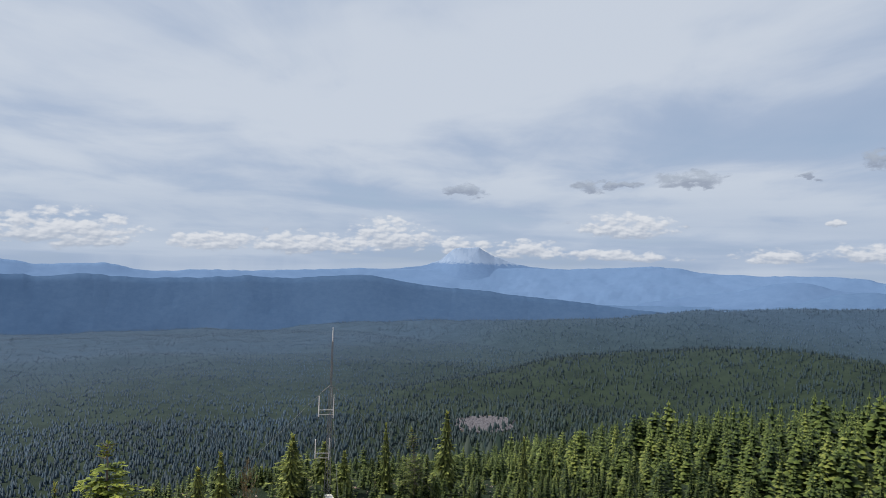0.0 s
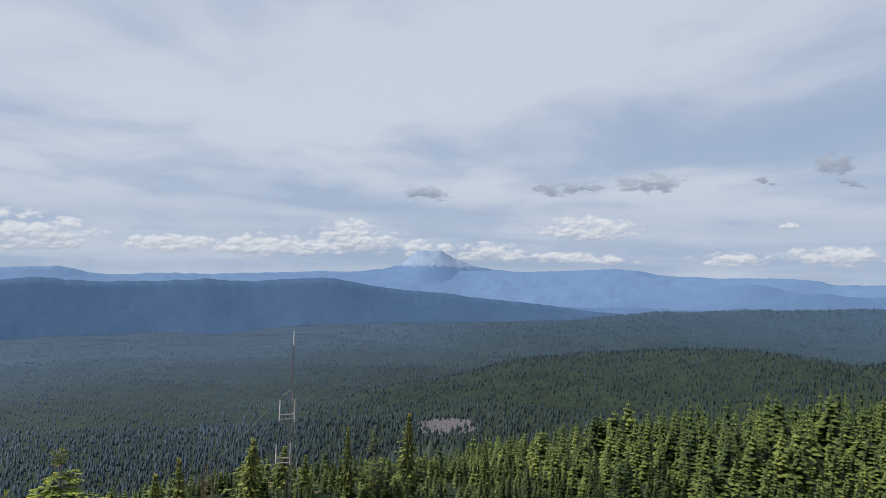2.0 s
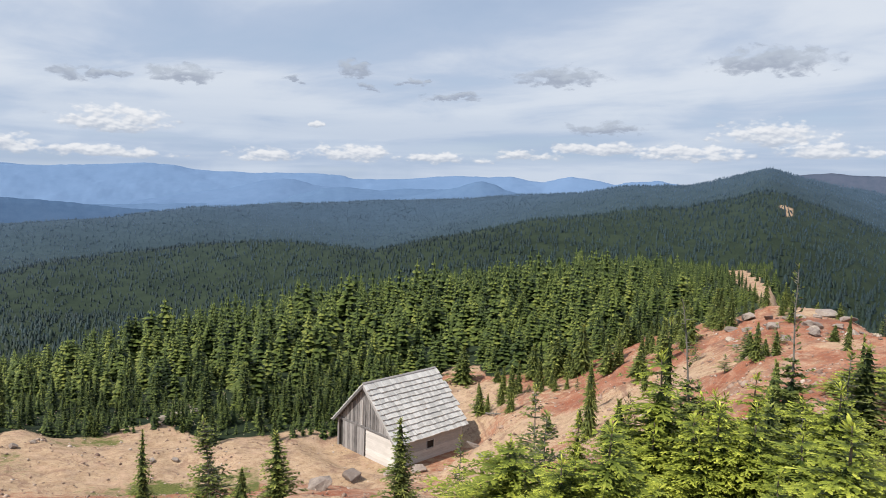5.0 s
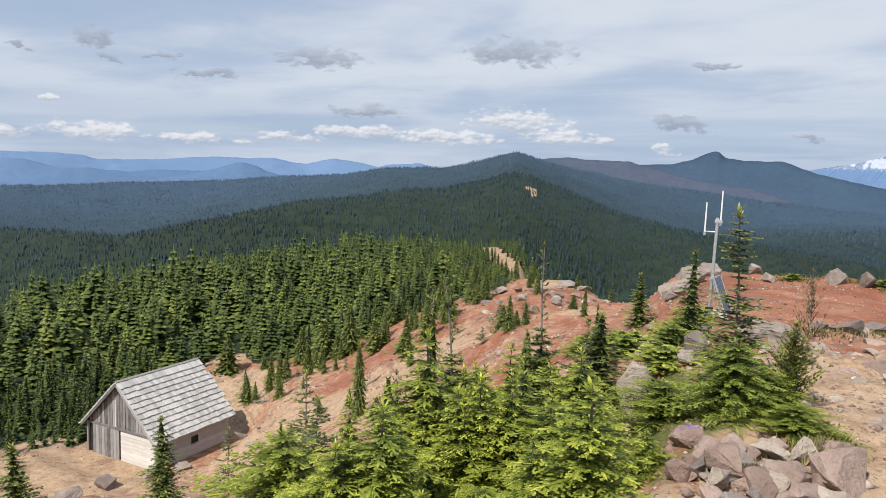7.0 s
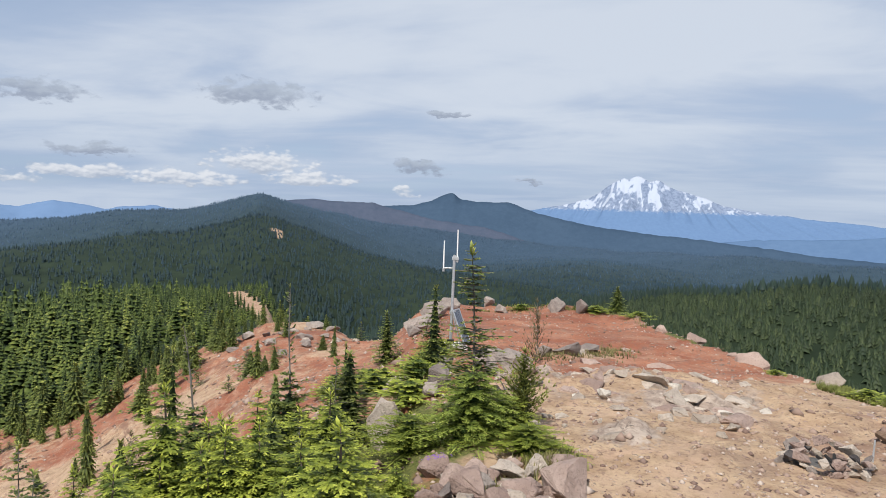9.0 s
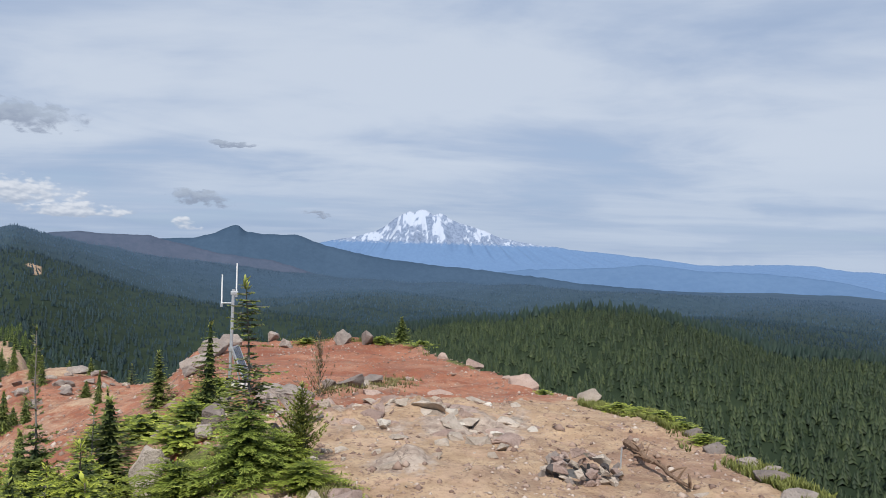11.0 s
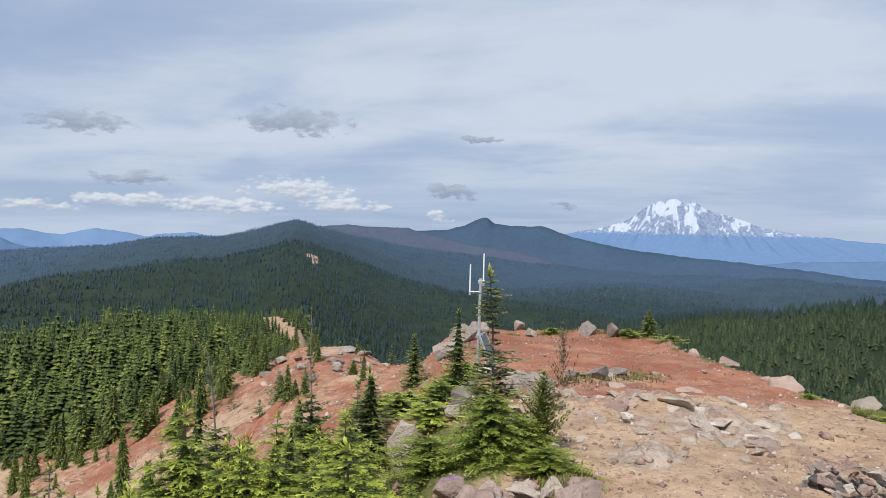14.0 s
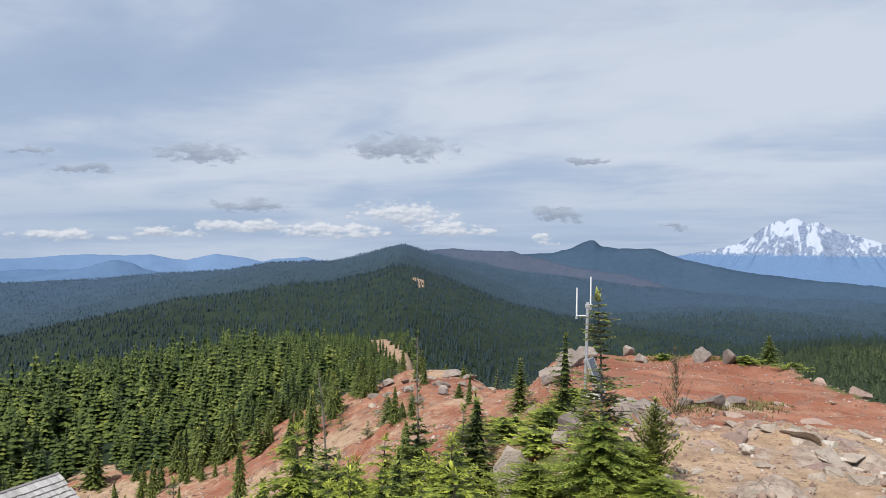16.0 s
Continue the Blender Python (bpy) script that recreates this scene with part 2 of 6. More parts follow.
def far_material(name, dark, light, scale, patch=None, patch_amount=0.0):
    """Wooded far slopes in haze-tinted colours: small crowns, large woods and bare patches."""
    m, k, b = material(name, 1.0, 0.0)
    pos = k.n("ShaderNodeNewGeometry").outputs["Position"]
    f = k.math("ADD", k.math("MULTIPLY", k.noise(pos, scale, 6, 0.7), 0.55), k.math("MULTIPLY", k.noise(pos, scale * 0.09, 4, 0.6), 0.45))
    col = k.mix(k.step(f, 0.36, 0.64), dark, light)
    if patch:
        p = k.noise(pos, scale * 0.06, 5, 0.6)
        col = k.mix(k.math("MULTIPLY", k.step(p, 0.55, 0.66), patch_amount), col, patch)
    k.link(col, b.inputs["Base Color"])
    bump(k, b, f, 0.5, 6.0)
    return m


def needle_material(name, dark, light, tip, stand_shade=0.0):
    """Conifer needles: tone varies by tree, by twig and along the shoots, with shade painted inside the crowns."""
    m, k, b = material(name, 0.62, 0.25)
    info = k.n("ShaderNodeObjectInfo").outputs["Random"]
    geo = k.n("ShaderNodeNewGeometry")
    isl = geo.outputs["Random Per Island"]
    n = k.noise(geo.outputs["Position"], 1.3, 3)
    # Low values paint the shade inside crowns; high ones are new shoots.
    age_shade = k.n("ShaderNodeAttribute", attribute_name="age_shade").outputs["Fac"]
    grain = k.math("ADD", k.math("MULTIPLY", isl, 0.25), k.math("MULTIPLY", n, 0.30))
    col = k.mix(k.step(k.math("ADD", grain, k.math("MULTIPLY", age_shade, 0.62)), 0.16, 0.80), dark, light)
    col = k.mix(k.math("MULTIPLY", k.step(k.math("ADD", age_shade, k.math("MULTIPLY", isl, 0.35)), 0.80, 1.25), 0.8), col, tip)
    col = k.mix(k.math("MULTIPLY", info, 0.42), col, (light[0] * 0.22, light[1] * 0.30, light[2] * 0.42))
    # Large dark patches: varied woods, and cloud shade put into the needle colour.
    stand = k.noise(geo.outputs["Position"], 0.006, 6, 0.65)
    col = k.mix(k.math("MULTIPLY", k.math("SUBTRACT", 1.0, k.step(stand, 0.40, 0.58)), stand_shade), col, tuple(c * 0.55 for c in dark))
    k.link(col, b.inputs["Base Color"])
    thin = k.n("ShaderNodeBsdfTranslucent")
    k.link(col, thin.inputs[0])
    both = k.n("ShaderNodeMixShader")
    both.inputs[0].default_value = 0.12 if stand_shade or name == "forest_needles" else 0.26
    k.t.links.new(b.outputs[0], both.inputs[1])
    k.t.links.new(thin.outputs[0], both.inputs[2])
    out = next(n for n in k.t.nodes if n.bl_idname == "ShaderNodeOutputMaterial")
    k.t.links.new(both.outputs[0], out.inputs[0])
    return m


MAT_GROUND = ground_material()
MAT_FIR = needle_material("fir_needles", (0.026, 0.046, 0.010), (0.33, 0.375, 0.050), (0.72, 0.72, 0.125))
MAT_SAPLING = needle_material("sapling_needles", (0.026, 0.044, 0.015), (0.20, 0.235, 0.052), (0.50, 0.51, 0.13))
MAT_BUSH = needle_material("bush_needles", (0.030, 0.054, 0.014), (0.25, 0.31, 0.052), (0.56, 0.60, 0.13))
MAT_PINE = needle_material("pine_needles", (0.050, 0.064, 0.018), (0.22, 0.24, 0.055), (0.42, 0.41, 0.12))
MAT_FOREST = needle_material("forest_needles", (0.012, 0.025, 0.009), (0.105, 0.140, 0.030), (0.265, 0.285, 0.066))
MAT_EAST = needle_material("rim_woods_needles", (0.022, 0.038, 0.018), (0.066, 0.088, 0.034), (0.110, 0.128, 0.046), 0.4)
# Each farther band is bluer and paler: aerial haze put into the needle colours.
HAZED_STANDS = [needle_material(f"hazed_needles_{name}", dark, light, tip, 0.45) for name, dark, light, tip in (
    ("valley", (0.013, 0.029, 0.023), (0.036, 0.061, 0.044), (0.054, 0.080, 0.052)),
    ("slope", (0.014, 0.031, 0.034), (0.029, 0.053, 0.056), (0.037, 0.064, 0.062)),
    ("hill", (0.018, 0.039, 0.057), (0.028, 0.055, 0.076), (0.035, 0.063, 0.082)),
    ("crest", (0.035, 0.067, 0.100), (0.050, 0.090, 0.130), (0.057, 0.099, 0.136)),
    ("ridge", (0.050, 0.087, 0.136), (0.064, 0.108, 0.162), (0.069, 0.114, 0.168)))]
MAT_BARK = plain("bark", (0.15, 0.12, 0.095), 0.95, 0, 0.4, 12.0, 0.1)
MAT_SNAG = plain("dead_wood", (0.17, 0.155, 0.135), 0.9, 0, 0.3, 14.0, 0.1)


# ---------------------------------------------------------------- mesh helpers
def mesh_object(name, verts, faces, mat, parent=None, smooth=False):
    me = bpy.data.meshes.new(name)
    me.from_pydata(verts, [], faces)
    me.materials.append(mat)
    if smooth:
        me.shade_smooth()
    ob = new(name, me)
    ob.parent = parent
    return ob


def part(name, bm, mat, parent, label="", smooth=False):
    """Links a bmesh as one mesh object under a thing."""
    me = bpy.data.meshes.new(name)
    bm.to_mesh(me)
    bm.free()
    me.materials.append(mat)
    if smooth:
        me.shade_smooth()
    ob = new(name, me)
    ob.parent = parent
    if label:
        tagged(ob, label)
    return ob


def bulk_mesh(name, co, tris, mat):
    """One mesh from arrays of corners and triangles."""
    me = bpy.data.meshes.new(name)
    co, tris = np.asarray(co, np.float32), np.asarray(tris, np.int32)
    me.vertices.add(len(co))
    me.vertices.foreach_set("co", co.ravel())
    me.loops.add(tris.size)
    me.loops.foreach_set("vertex_index", tris.ravel())
    me.polygons.add(len(tris))
    me.polygons.foreach_set("loop_start", np.arange(0, tris.size, 3, dtype=np.int32))
    me.polygons.foreach_set("loop_total", np.full(len(tris), 3, np.int32))
    me.update(calc_edges=True)
    me.materials.append(mat)
    return me


# ---------------------------------------------------------------- the lie of the land
def value_noise(x, y, seed=0):
    """Smooth lattice noise for arrays, -1 to 1."""
    xi, yi = np.floor(x).astype(np.int64), np.floor(y).astype(np.int64)
    fx, fy = x - xi, y - yi
    fx, fy = fx * fx * (3 - 2 * fx), fy * fy * (3 - 2 * fy)

    def h(a, b):
        v = np.sin(a * 127.1 + b * 311.7 + seed * 74.7) * 43758.5453
        return (v - np.floor(v)) * 2 - 1

    top = h(xi, yi) * (1 - fx) + h(xi + 1, yi) * fx
    low = h(xi, yi + 1) * (1 - fx) + h(xi + 1, yi + 1) * fx
    return top * (1 - fy) + low * fy


def fbm(x, y, octaves=5, seed=0, gain=0.5):
    total, amp = 0.0, 1.0
    for i in range(octaves):
        total = total + amp * value_noise(x * 2 ** i, y * 2 ** i, seed + i)
        amp *= gain
    return total


def along(az, rows, soft=0.4):
    """A smooth curve through a few (azimuth, value) rows."""
    a, v = np.array([r[0] for r in rows], float), np.array([r[1] for r in rows], float)
    return (np.interp(az - soft, a, v) + 2 * np.interp(az, a, v) + np.interp(az + soft, a, v)) / 4


# the summit's slopes: at these distances, the height along a few bearings
RADII = (0, 6, 12, 18, 26, 36, 50, 65, 110, 200, 350)
SLOPES = {
    -50: (0.4, 0.0, -2.0, -5.0, -8.5, -11.3, -14.5, -19, -36, -66, -105),
    -10: (0.4, 0.0, -2.0, -5.0, -8.0, -10.2, -11.6, -16, -33, -62, -102),
    20: (0.4, -0.1, -2.4, -5.5, -9.3, -12.6, -14.0, -15.5, -22.5, -50, -97),
    38: (0.4, -0.2, -2.4, -5.5, -9.2, -12.8, -14.0, -14.5, -18.3, -32, -78),
    48: (0.4, -0.2, -2.0, -4.4, -7.2, -9.6, -11.0, -12.5, -15.5, -26, -62),
    56: (0.4, -0.2, -1.7, -3.4, -5.0, -6.4, -7.3, -9.2, -14, -22, -50),
    62: (0.4, 0.0, -1.2, -2.2, -3.2, -4.2, -4.9, -7.6, -12.4, -19.5, -50),
    67: (0.4, 0.1, -0.9, -1.7, -2.6, -3.6, -4.9, -12, -30, -60, -100),
    71.5: (0.4, 0.1, -0.4, -1.1, -2.0, -3.4, -8, -15, -34, -66, -110),
    76: (0.4, 0.3, 0.1, -0.6, -1.2, -1.5, -9, -17, -36, -68, -110),
}
RIM = ((60, 60), (70, 40), (76, 36), (85, 37), (89, 35), (93, 29), (98, 23.5), (104.5, 19), (109, 16), (113, 13.2), (120, 10.6), (130, 8.5), (180, 8), (270, 9))
CREST_D = ((-50, -15), (-20, -13), (-8, -10.2), (1, -8.5), (10, -6.6), (18, -5.85), (24, -5.3), (32, -5.3), (37, -4.2), (44, -3.05),
           (50, -2.5), (56, -1.75), (59, -1.15), (61, -0.40), (62.4, -0.45), (65.6, -1.5), (69.6, -3.1), (76, -4.6), (86, -6), (92, -7.5), (140, -8))
CREST_C = ((-50, -5.95), (-22.1, -5.84), (-20.2, -5.5), (-17.8, -5.12), (-16.2, -5.33), (-12.1, -5.09), (-7.9, -4.76), (-3.6, -4.62), (0.8, -4.54), (9.5, -4.17), (13.7, -3.89), (17.7, -3.35),
           (21.6, -2.99), (25.3, -2.7), (32.7, -2.44), (37.1, -2.14), (41.4, -1.79), (45.6, -1.48), (49.6, -1.1), (51.2, -0.8), (53.5, -0.72), (55.3, -0.58), (57.1, -0.24), (58.9, 0.14), (60.6, 0.71),
           (61.6, 0.96), (62.8, 0.57), (64.3, 0.18), (66, -0.24), (67.5, -0.54), (69.3, -0.84), (71, -1.10), (74.8, -1.58), (79, -2.05), (86, -2.4), (95, -2.6), (105, -2.75), (126, -2.85), (140, -2.9))


def bedrock(x, y):
    """1 where the summit's bedrock lies bare."""
    r, az = np.hypot(x, y), np.degrees(np.arctan2(x, y))
    belt = np.exp(-((r - np.interp(az, (80, 90, 100), (15.0, 14.6, 13.6))) / 2.2) ** 2) * np.clip((az - 80) / 4, 0, 1) * np.clip((101 - az) / 5, 0, 1)
    knob = np.exp(-((x - 21) / 1.8) ** 2 - ((y - 1.6) / 1.3) ** 2) + np.exp(-((x - 10.3) / 0.9) ** 2 - ((y - 0.1) / 0.6) ** 2) * 0.7
    return np.clip(belt + knob, 0, 1)


def ground_height(x, y):
    x, y = np.asarray(x, float), np.asarray(y, float)
    r = np.hypot(x, y) + 1e-6
    az = np.degrees(np.arctan2(x, y))
    az = np.where(az < -90, az + 360, az)
    keys = sorted(SLOPES)
    table = np.array([np.interp(r.ravel(), RADII, SLOPES[q]) for q in keys]).reshape(len(keys), *r.shape)
    pos = np.interp(az, keys, range(len(keys)))
    i = np.clip(np.floor(pos).astype(int), 0, len(keys) - 2)
    f = pos - i
    z = np.take_along_axis(table, i[None], 0)[0] * (1 - f) + np.take_along_axis(table, i[None] + 1, 0)[0] * f
    # the summit's flat top ends at a rim
    rim = along(az, RIM)
    top = np.interp(r, (0, 10, 15, 22, 36), (0.4, 0.15, -0.2, -1.0, -1.5))
    past = np.clip(r - rim, 0, None)
    drop = -np.minimum(past * 0.9, 6 + past * 0.5)
    w = np.clip((az - 71.5) / 4.5, 0, 1)
    w = w * w * (3 - 2 * w)
    z = np.where(r < 300, z * (1 - w) + (top + drop) * w, z)
    # valley floor, then the wooded ridges
    valley = np.interp(r, (350, 1750, 2000, 2700), (-105, -160, -230, -520))
    z = np.where(r > 200, np.maximum(z - np.clip(r - 350, 0, None) * 0.5, valley), z)
    hills = []
    for rows, dist, front, back in ((CREST_D, 760, 0.17, 0.26), (CREST_C, 1700, 0.13, 0.24)):
        d = dist * (1 + 0.10 * np.sin(az * 0.13 + dist))
        crest = EYE_Z + d * np.tan(np.radians(along(az, rows) - 0.18 * 760 / dist))
        fall = np.where(r < d, front * (d - r), back * (r - d))
        hills.append(crest - np.sqrt(fall ** 2 + 64) + 8)
    for kaz, kr, kel, slope, squash in ((104.3, 330, -5.35, 0.30, 0.55), (97, 310, -6.9, 0.25, 0.5), (121, 300, -8.3, 0.20, 0.5), (112.9, 760, -5.0, 0.16, 0.6), (92, 800, -5.6, 0.16, 0.5), (86, 1150, -3.9, 0.12, 0.4), (118, 1300, -3.7, 0.10, 0.3)):
        at = heading(kaz) * kr
        ux, uy = heading(kaz).x, heading(kaz).y
        aside, ahead = (x - at.x) * uy - (y - at.y) * ux, (x - at.x) * ux + (y - at.y) * uy
        hills.append(EYE_Z + kr * math.tan(radians(kel)) - slope * np.sqrt(aside ** 2 + (ahead * squash) ** 2 + 30 ** 2) + slope * 30)
    for h in hills:
        z = np.where(r > 120, np.maximum(z, h), z)
    rough = np.clip(r / 900, 0.0, 1)
    z = z + (fbm(x / 140, y / 140, 4, 3) * 5.0 + fbm(x / 420, y / 420, 2, 13) * 14.0 * np.clip((1300 - r) / 700, 0, 1)) * rough + fbm(x / 3.1, y / 3.1, 4, 9) * 0.10 * np.clip(r / 8, 0.2, 3) * np.where(az > 74, 0.45, 1.0)
    lump = np.clip(fbm(x / 0.9, y / 0.9, 4, 41, 0.6) + 0.5 * fbm(x / 4, y / 4, 2, 43) - 0.15, 0, 1)
    z = z + 0.13 * lump * np.clip((60 - r) / 30, 0, 1) * np.clip((r - 4) / 3, 0, 1)
    # ledges of bedrock that break through the dust
    t = fbm(x / 1.9, y / 1.2, 4, 87, 0.55) * 0.9 + 0.4
    ledge = (np.floor(t * 3) + np.clip((t * 3 - np.floor(t * 3)) * 4, 0, 1)) / 3
    z = z + 0.24 * np.clip(ledge, 0, 1.3) * bedrock(x, y)
    # the levelled stand of the shed
    level_stand = np.clip((6.3 - np.hypot(x - 24.9, y - 35.9)) / 1.8, 0, 1)
    return z * (1 - level_stand) + np.minimum(z, -13.58) * level_stand


def haze_distance(x, y):
    """Distance that sets the haze colour and shrinks far trees, with the deep western valley reckoned farther."""
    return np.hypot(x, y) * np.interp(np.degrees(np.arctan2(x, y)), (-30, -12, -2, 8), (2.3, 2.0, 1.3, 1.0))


def forest_mask(x, y):
    """1 where trees cover the ground."""
    r = np.hypot(x, y)
    az = np.degrees(np.arctan2(x, y))
    start = np.interp(az, (-60, -15, -6, 5, 30, 36, 40, 44, 48, 53, 56, 60, 62, 64, 67, 72, 80, 92, 100, 115, 130, 150),
                      (48, 43, 44.5, 45, 48, 53, 56, 55, 52, 51, 51, 56, 66, 72, 62, 52, 54, 50, 40, 30, 26, 26))
    grown = np.clip((r - start + fbm(x / 9, y / 9, 3, 4) * 4) / 3, 0, 1)
    # a bare red path along the ridge, and a stony clearing below the slope
    path = np.interp(r, (60, 75, 85, 115, 150, 175, 205), (63.4, 62.7, 62.0, 60.9, 60.0, 59.6, 58.8))
    bare = np.clip(1.35 - np.abs(az - path) * np.clip(r, 60, 260) / 57.3 / np.interp(r, (60, 85, 205), (1.9, 1.4, 2.0)) + 0.25 * fbm(x / 4, y / 4, 3, 6), 0, 1) * (r > 55) * (r < 212)
    patch = np.clip(1.5 - np.hypot((az - 3.5) / 2.1, (r - 526) / 24) * 1.2, 0, 1)
    road = np.clip(1.5 - np.hypot((az - 39.4) / 1.5, (r - 59.0) / 4.0), 0, 1)
    crown = np.clip(1.3 - np.hypot((az - 62.5) / 0.6, (r - 735) / 30), 0, 1) * (fbm(x / 9, y / 9, 3, 8) > 0.3)
    return np.clip(grown - bare * 1.3 - patch * 1.4 - crown - road * 1.5, 0, 1)


def build_ground():
    view = np.arange(-46, 142, 0.45)
    rest = np.arange(142, 314, 4.0)
    az = np.radians(np.concatenate([view, rest]))
    r = np.concatenate([[0.002, 0.4], np.geomspace(1.0, 6.0, 14), np.arange(6.2, 24, 0.17), np.geomspace(24, 60, 46)[:-1], np.geomspace(60, 4850, 128)])
    A, Rr = np.meshgrid(az, r)
    X, Y = Rr * np.sin(A), Rr * np.cos(A)
    Z = ground_height(X, Y)
    n, mrow = len(az), len(r)
    idx = np.arange(mrow * n).reshape(mrow, n)
    a, b2 = idx[:-1], idx[1:]
    quads = np.stack([a, np.roll(a, -1, 1), np.roll(b2, -1, 1), b2], -1).reshape(-1, 4)
    tris = np.concatenate([quads[:, [0, 3, 2]], quads[:, [0, 2, 1]]])
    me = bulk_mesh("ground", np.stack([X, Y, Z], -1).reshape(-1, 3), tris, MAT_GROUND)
    me.shade_smooth()
    forest = np.clip(forest_mask(X, Y) * 2 - 1, 0, 1)
    deg = np.degrees(A)
    rim = along(deg, RIM)
    grass = np.clip(fbm(X / 5, Y / 5, 4, 21) * 0.7 - 0.1, 0, 1)
    rimgrass = np.clip(1 - np.abs(Rr - rim + 0.3) / 1.9, 0, 1) * (fbm(X / 3, Y / 3, 2, 5) > -0.15) * (deg > 80) * (deg < 117)
    grass = np.where(deg > 74, rimgrass, grass * (deg < 24))
    bush = np.clip(1.3 - np.hypot((deg - 72) / 9, (Rr - 10) / 3.5), 0, 1)
    grass = np.maximum(grass, bush * 0.75)
    tan = np.clip(0.34 + fbm(X / 7, Y / 7, 3, 31) * 0.42, 0, 1)
    near = np.clip((deg - 74) / 3, 0, 1) * np.clip((np.interp(deg, (74, 84, 92, 100, 115), (15, 16.5, 17.5, 21, 24)) - Rr) / 4, 0, 1)
    near = near * np.clip((250 - deg) / 50, 0, 1)
    near = np.maximum(near, np.clip((8.5 - Rr) / 3 + fbm(X / 2, Y / 2, 3, 15) * 0.4, 0, 1) * (Rr < 10))
    bench = np.clip((40 - deg) / 5, 0, 1) * np.clip((Rr - 32) / 6, 0, 1) * 0.9
    road = np.clip(2 - np.hypot((deg - 39) / 3.5, (Rr - 51) / 5), 0, 1)
    bench = np.maximum(bench, road)
    tan = np.maximum(np.maximum(tan * (deg < 72), near), np.maximum(bench, np.maximum((Rr > 215) * 1.0, (Rr > 56) * (deg > 50) * 0.6)))
    tan = tan + bedrock(X, Y) * (deg > 60) * np.clip(0.8 + fbm(X / 1.1, Y / 0.8, 4, 90, 0.6), 0, 1.2)
    # Alpha: how much haze blue the forest floor takes on with distance.
    col = np.stack([forest, grass, tan, np.clip((0.62 * Rr + 0.38 * haze_distance(X, Y) - 420) / 1250, 0, 1) ** 1.6], -1).reshape(-1, 4).astype(np.float32)
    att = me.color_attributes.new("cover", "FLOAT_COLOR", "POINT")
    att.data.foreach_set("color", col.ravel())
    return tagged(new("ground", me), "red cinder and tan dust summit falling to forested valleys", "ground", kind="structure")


build_ground()


def ridge(name, rows, dist, depth, mat, label, rough=6.0, base=-260.0, step=0.12, curve=1.0, seed=1):
    """A far range with gullied slopes: its crest's elevations along some bearings, at one distance."""
    lo, hi = rows[0][0], rows[-1][0]
    az = np.arange(lo, hi + step, step)
    crest = EYE_Z + dist * np.tan(np.radians(along(az, rows, 0.2)))
    u = np.concatenate([np.linspace(0, 1, 22), [1.15, 1.5]])
    U, A = np.meshgrid(u, az)
    broad = np.convolve(np.pad(crest, 30, "edge"), np.hanning(61) / np.hanning(61).sum(), "valid")
    rr = dist - depth * (1 - U)
    H = broad[:, None] + (crest - broad)[:, None] * np.exp(-np.abs(1 - U) * 9)
    x, y = rr * np.sin(np.radians(A)), rr * np.cos(np.radians(A))
    fall = np.abs(1 - U) ** curve
    z = H - (H - base) * np.clip(fall, 0, 1)
    gully = fbm(A * dist / 57.3 / 190, U * depth / 190, 5, seed) * rough * 1.1 * (0.2 + 1.2 * np.clip(4 * fall * (1 - fall), 0, 1))
    z = z + gully + fbm(A * 1.9, A * 0, 4, seed + 50) * dist * 0.0005 * np.exp(-fall * 14)
    n, mrow = len(u), len(az)
    idx = np.arange(mrow * n).reshape(mrow, n)
    q = np.stack([idx[:-1, :-1], idx[1:, :-1], idx[1:, 1:], idx[:-1, 1:]], -1).reshape(-1, 4)
    tris = np.concatenate([q[:, [0, 2, 1]], q[:, [0, 3, 2]]])
    me = bulk_mesh(name, np.stack([x, y, z], -1).reshape(-1, 3), tris, mat)
    me.shade_smooth()
    return tagged(new(name, me), label, "mountain range", kind="structure")


# The blue of the far slopes is haze, mixed into their base colours.
MAT_RIDGE_B = far_material("hazed_ridge_woods", (0.056, 0.100, 0.178), (0.068, 0.115, 0.196), 0.05)
MAT_RANGE = far_material("hazed_range_woods", (0.120, 0.192, 0.315), (0.135, 0.210, 0.34), 0.012, (0.145, 0.222, 0.352), 0.35)
MAT_LAVA = far_material("hazed_lava_slope", (0.043, 0.071, 0.112), (0.053, 0.085, 0.130), 0.05)
MAT_BARE = far_material("hazed_bare_lava", (0.060, 0.078, 0.115), (0.077, 0.092, 0.131), 0.05)
MAT_LOW = far_material("hazed_low_range_woods", (0.088, 0.147, 0.25), (0.102, 0.165, 0.27), 0.03)
MAT_DIM = far_material("hazed_dim_range_woods", (0.105, 0.170, 0.285), (0.118, 0.186, 0.305), 0.02)
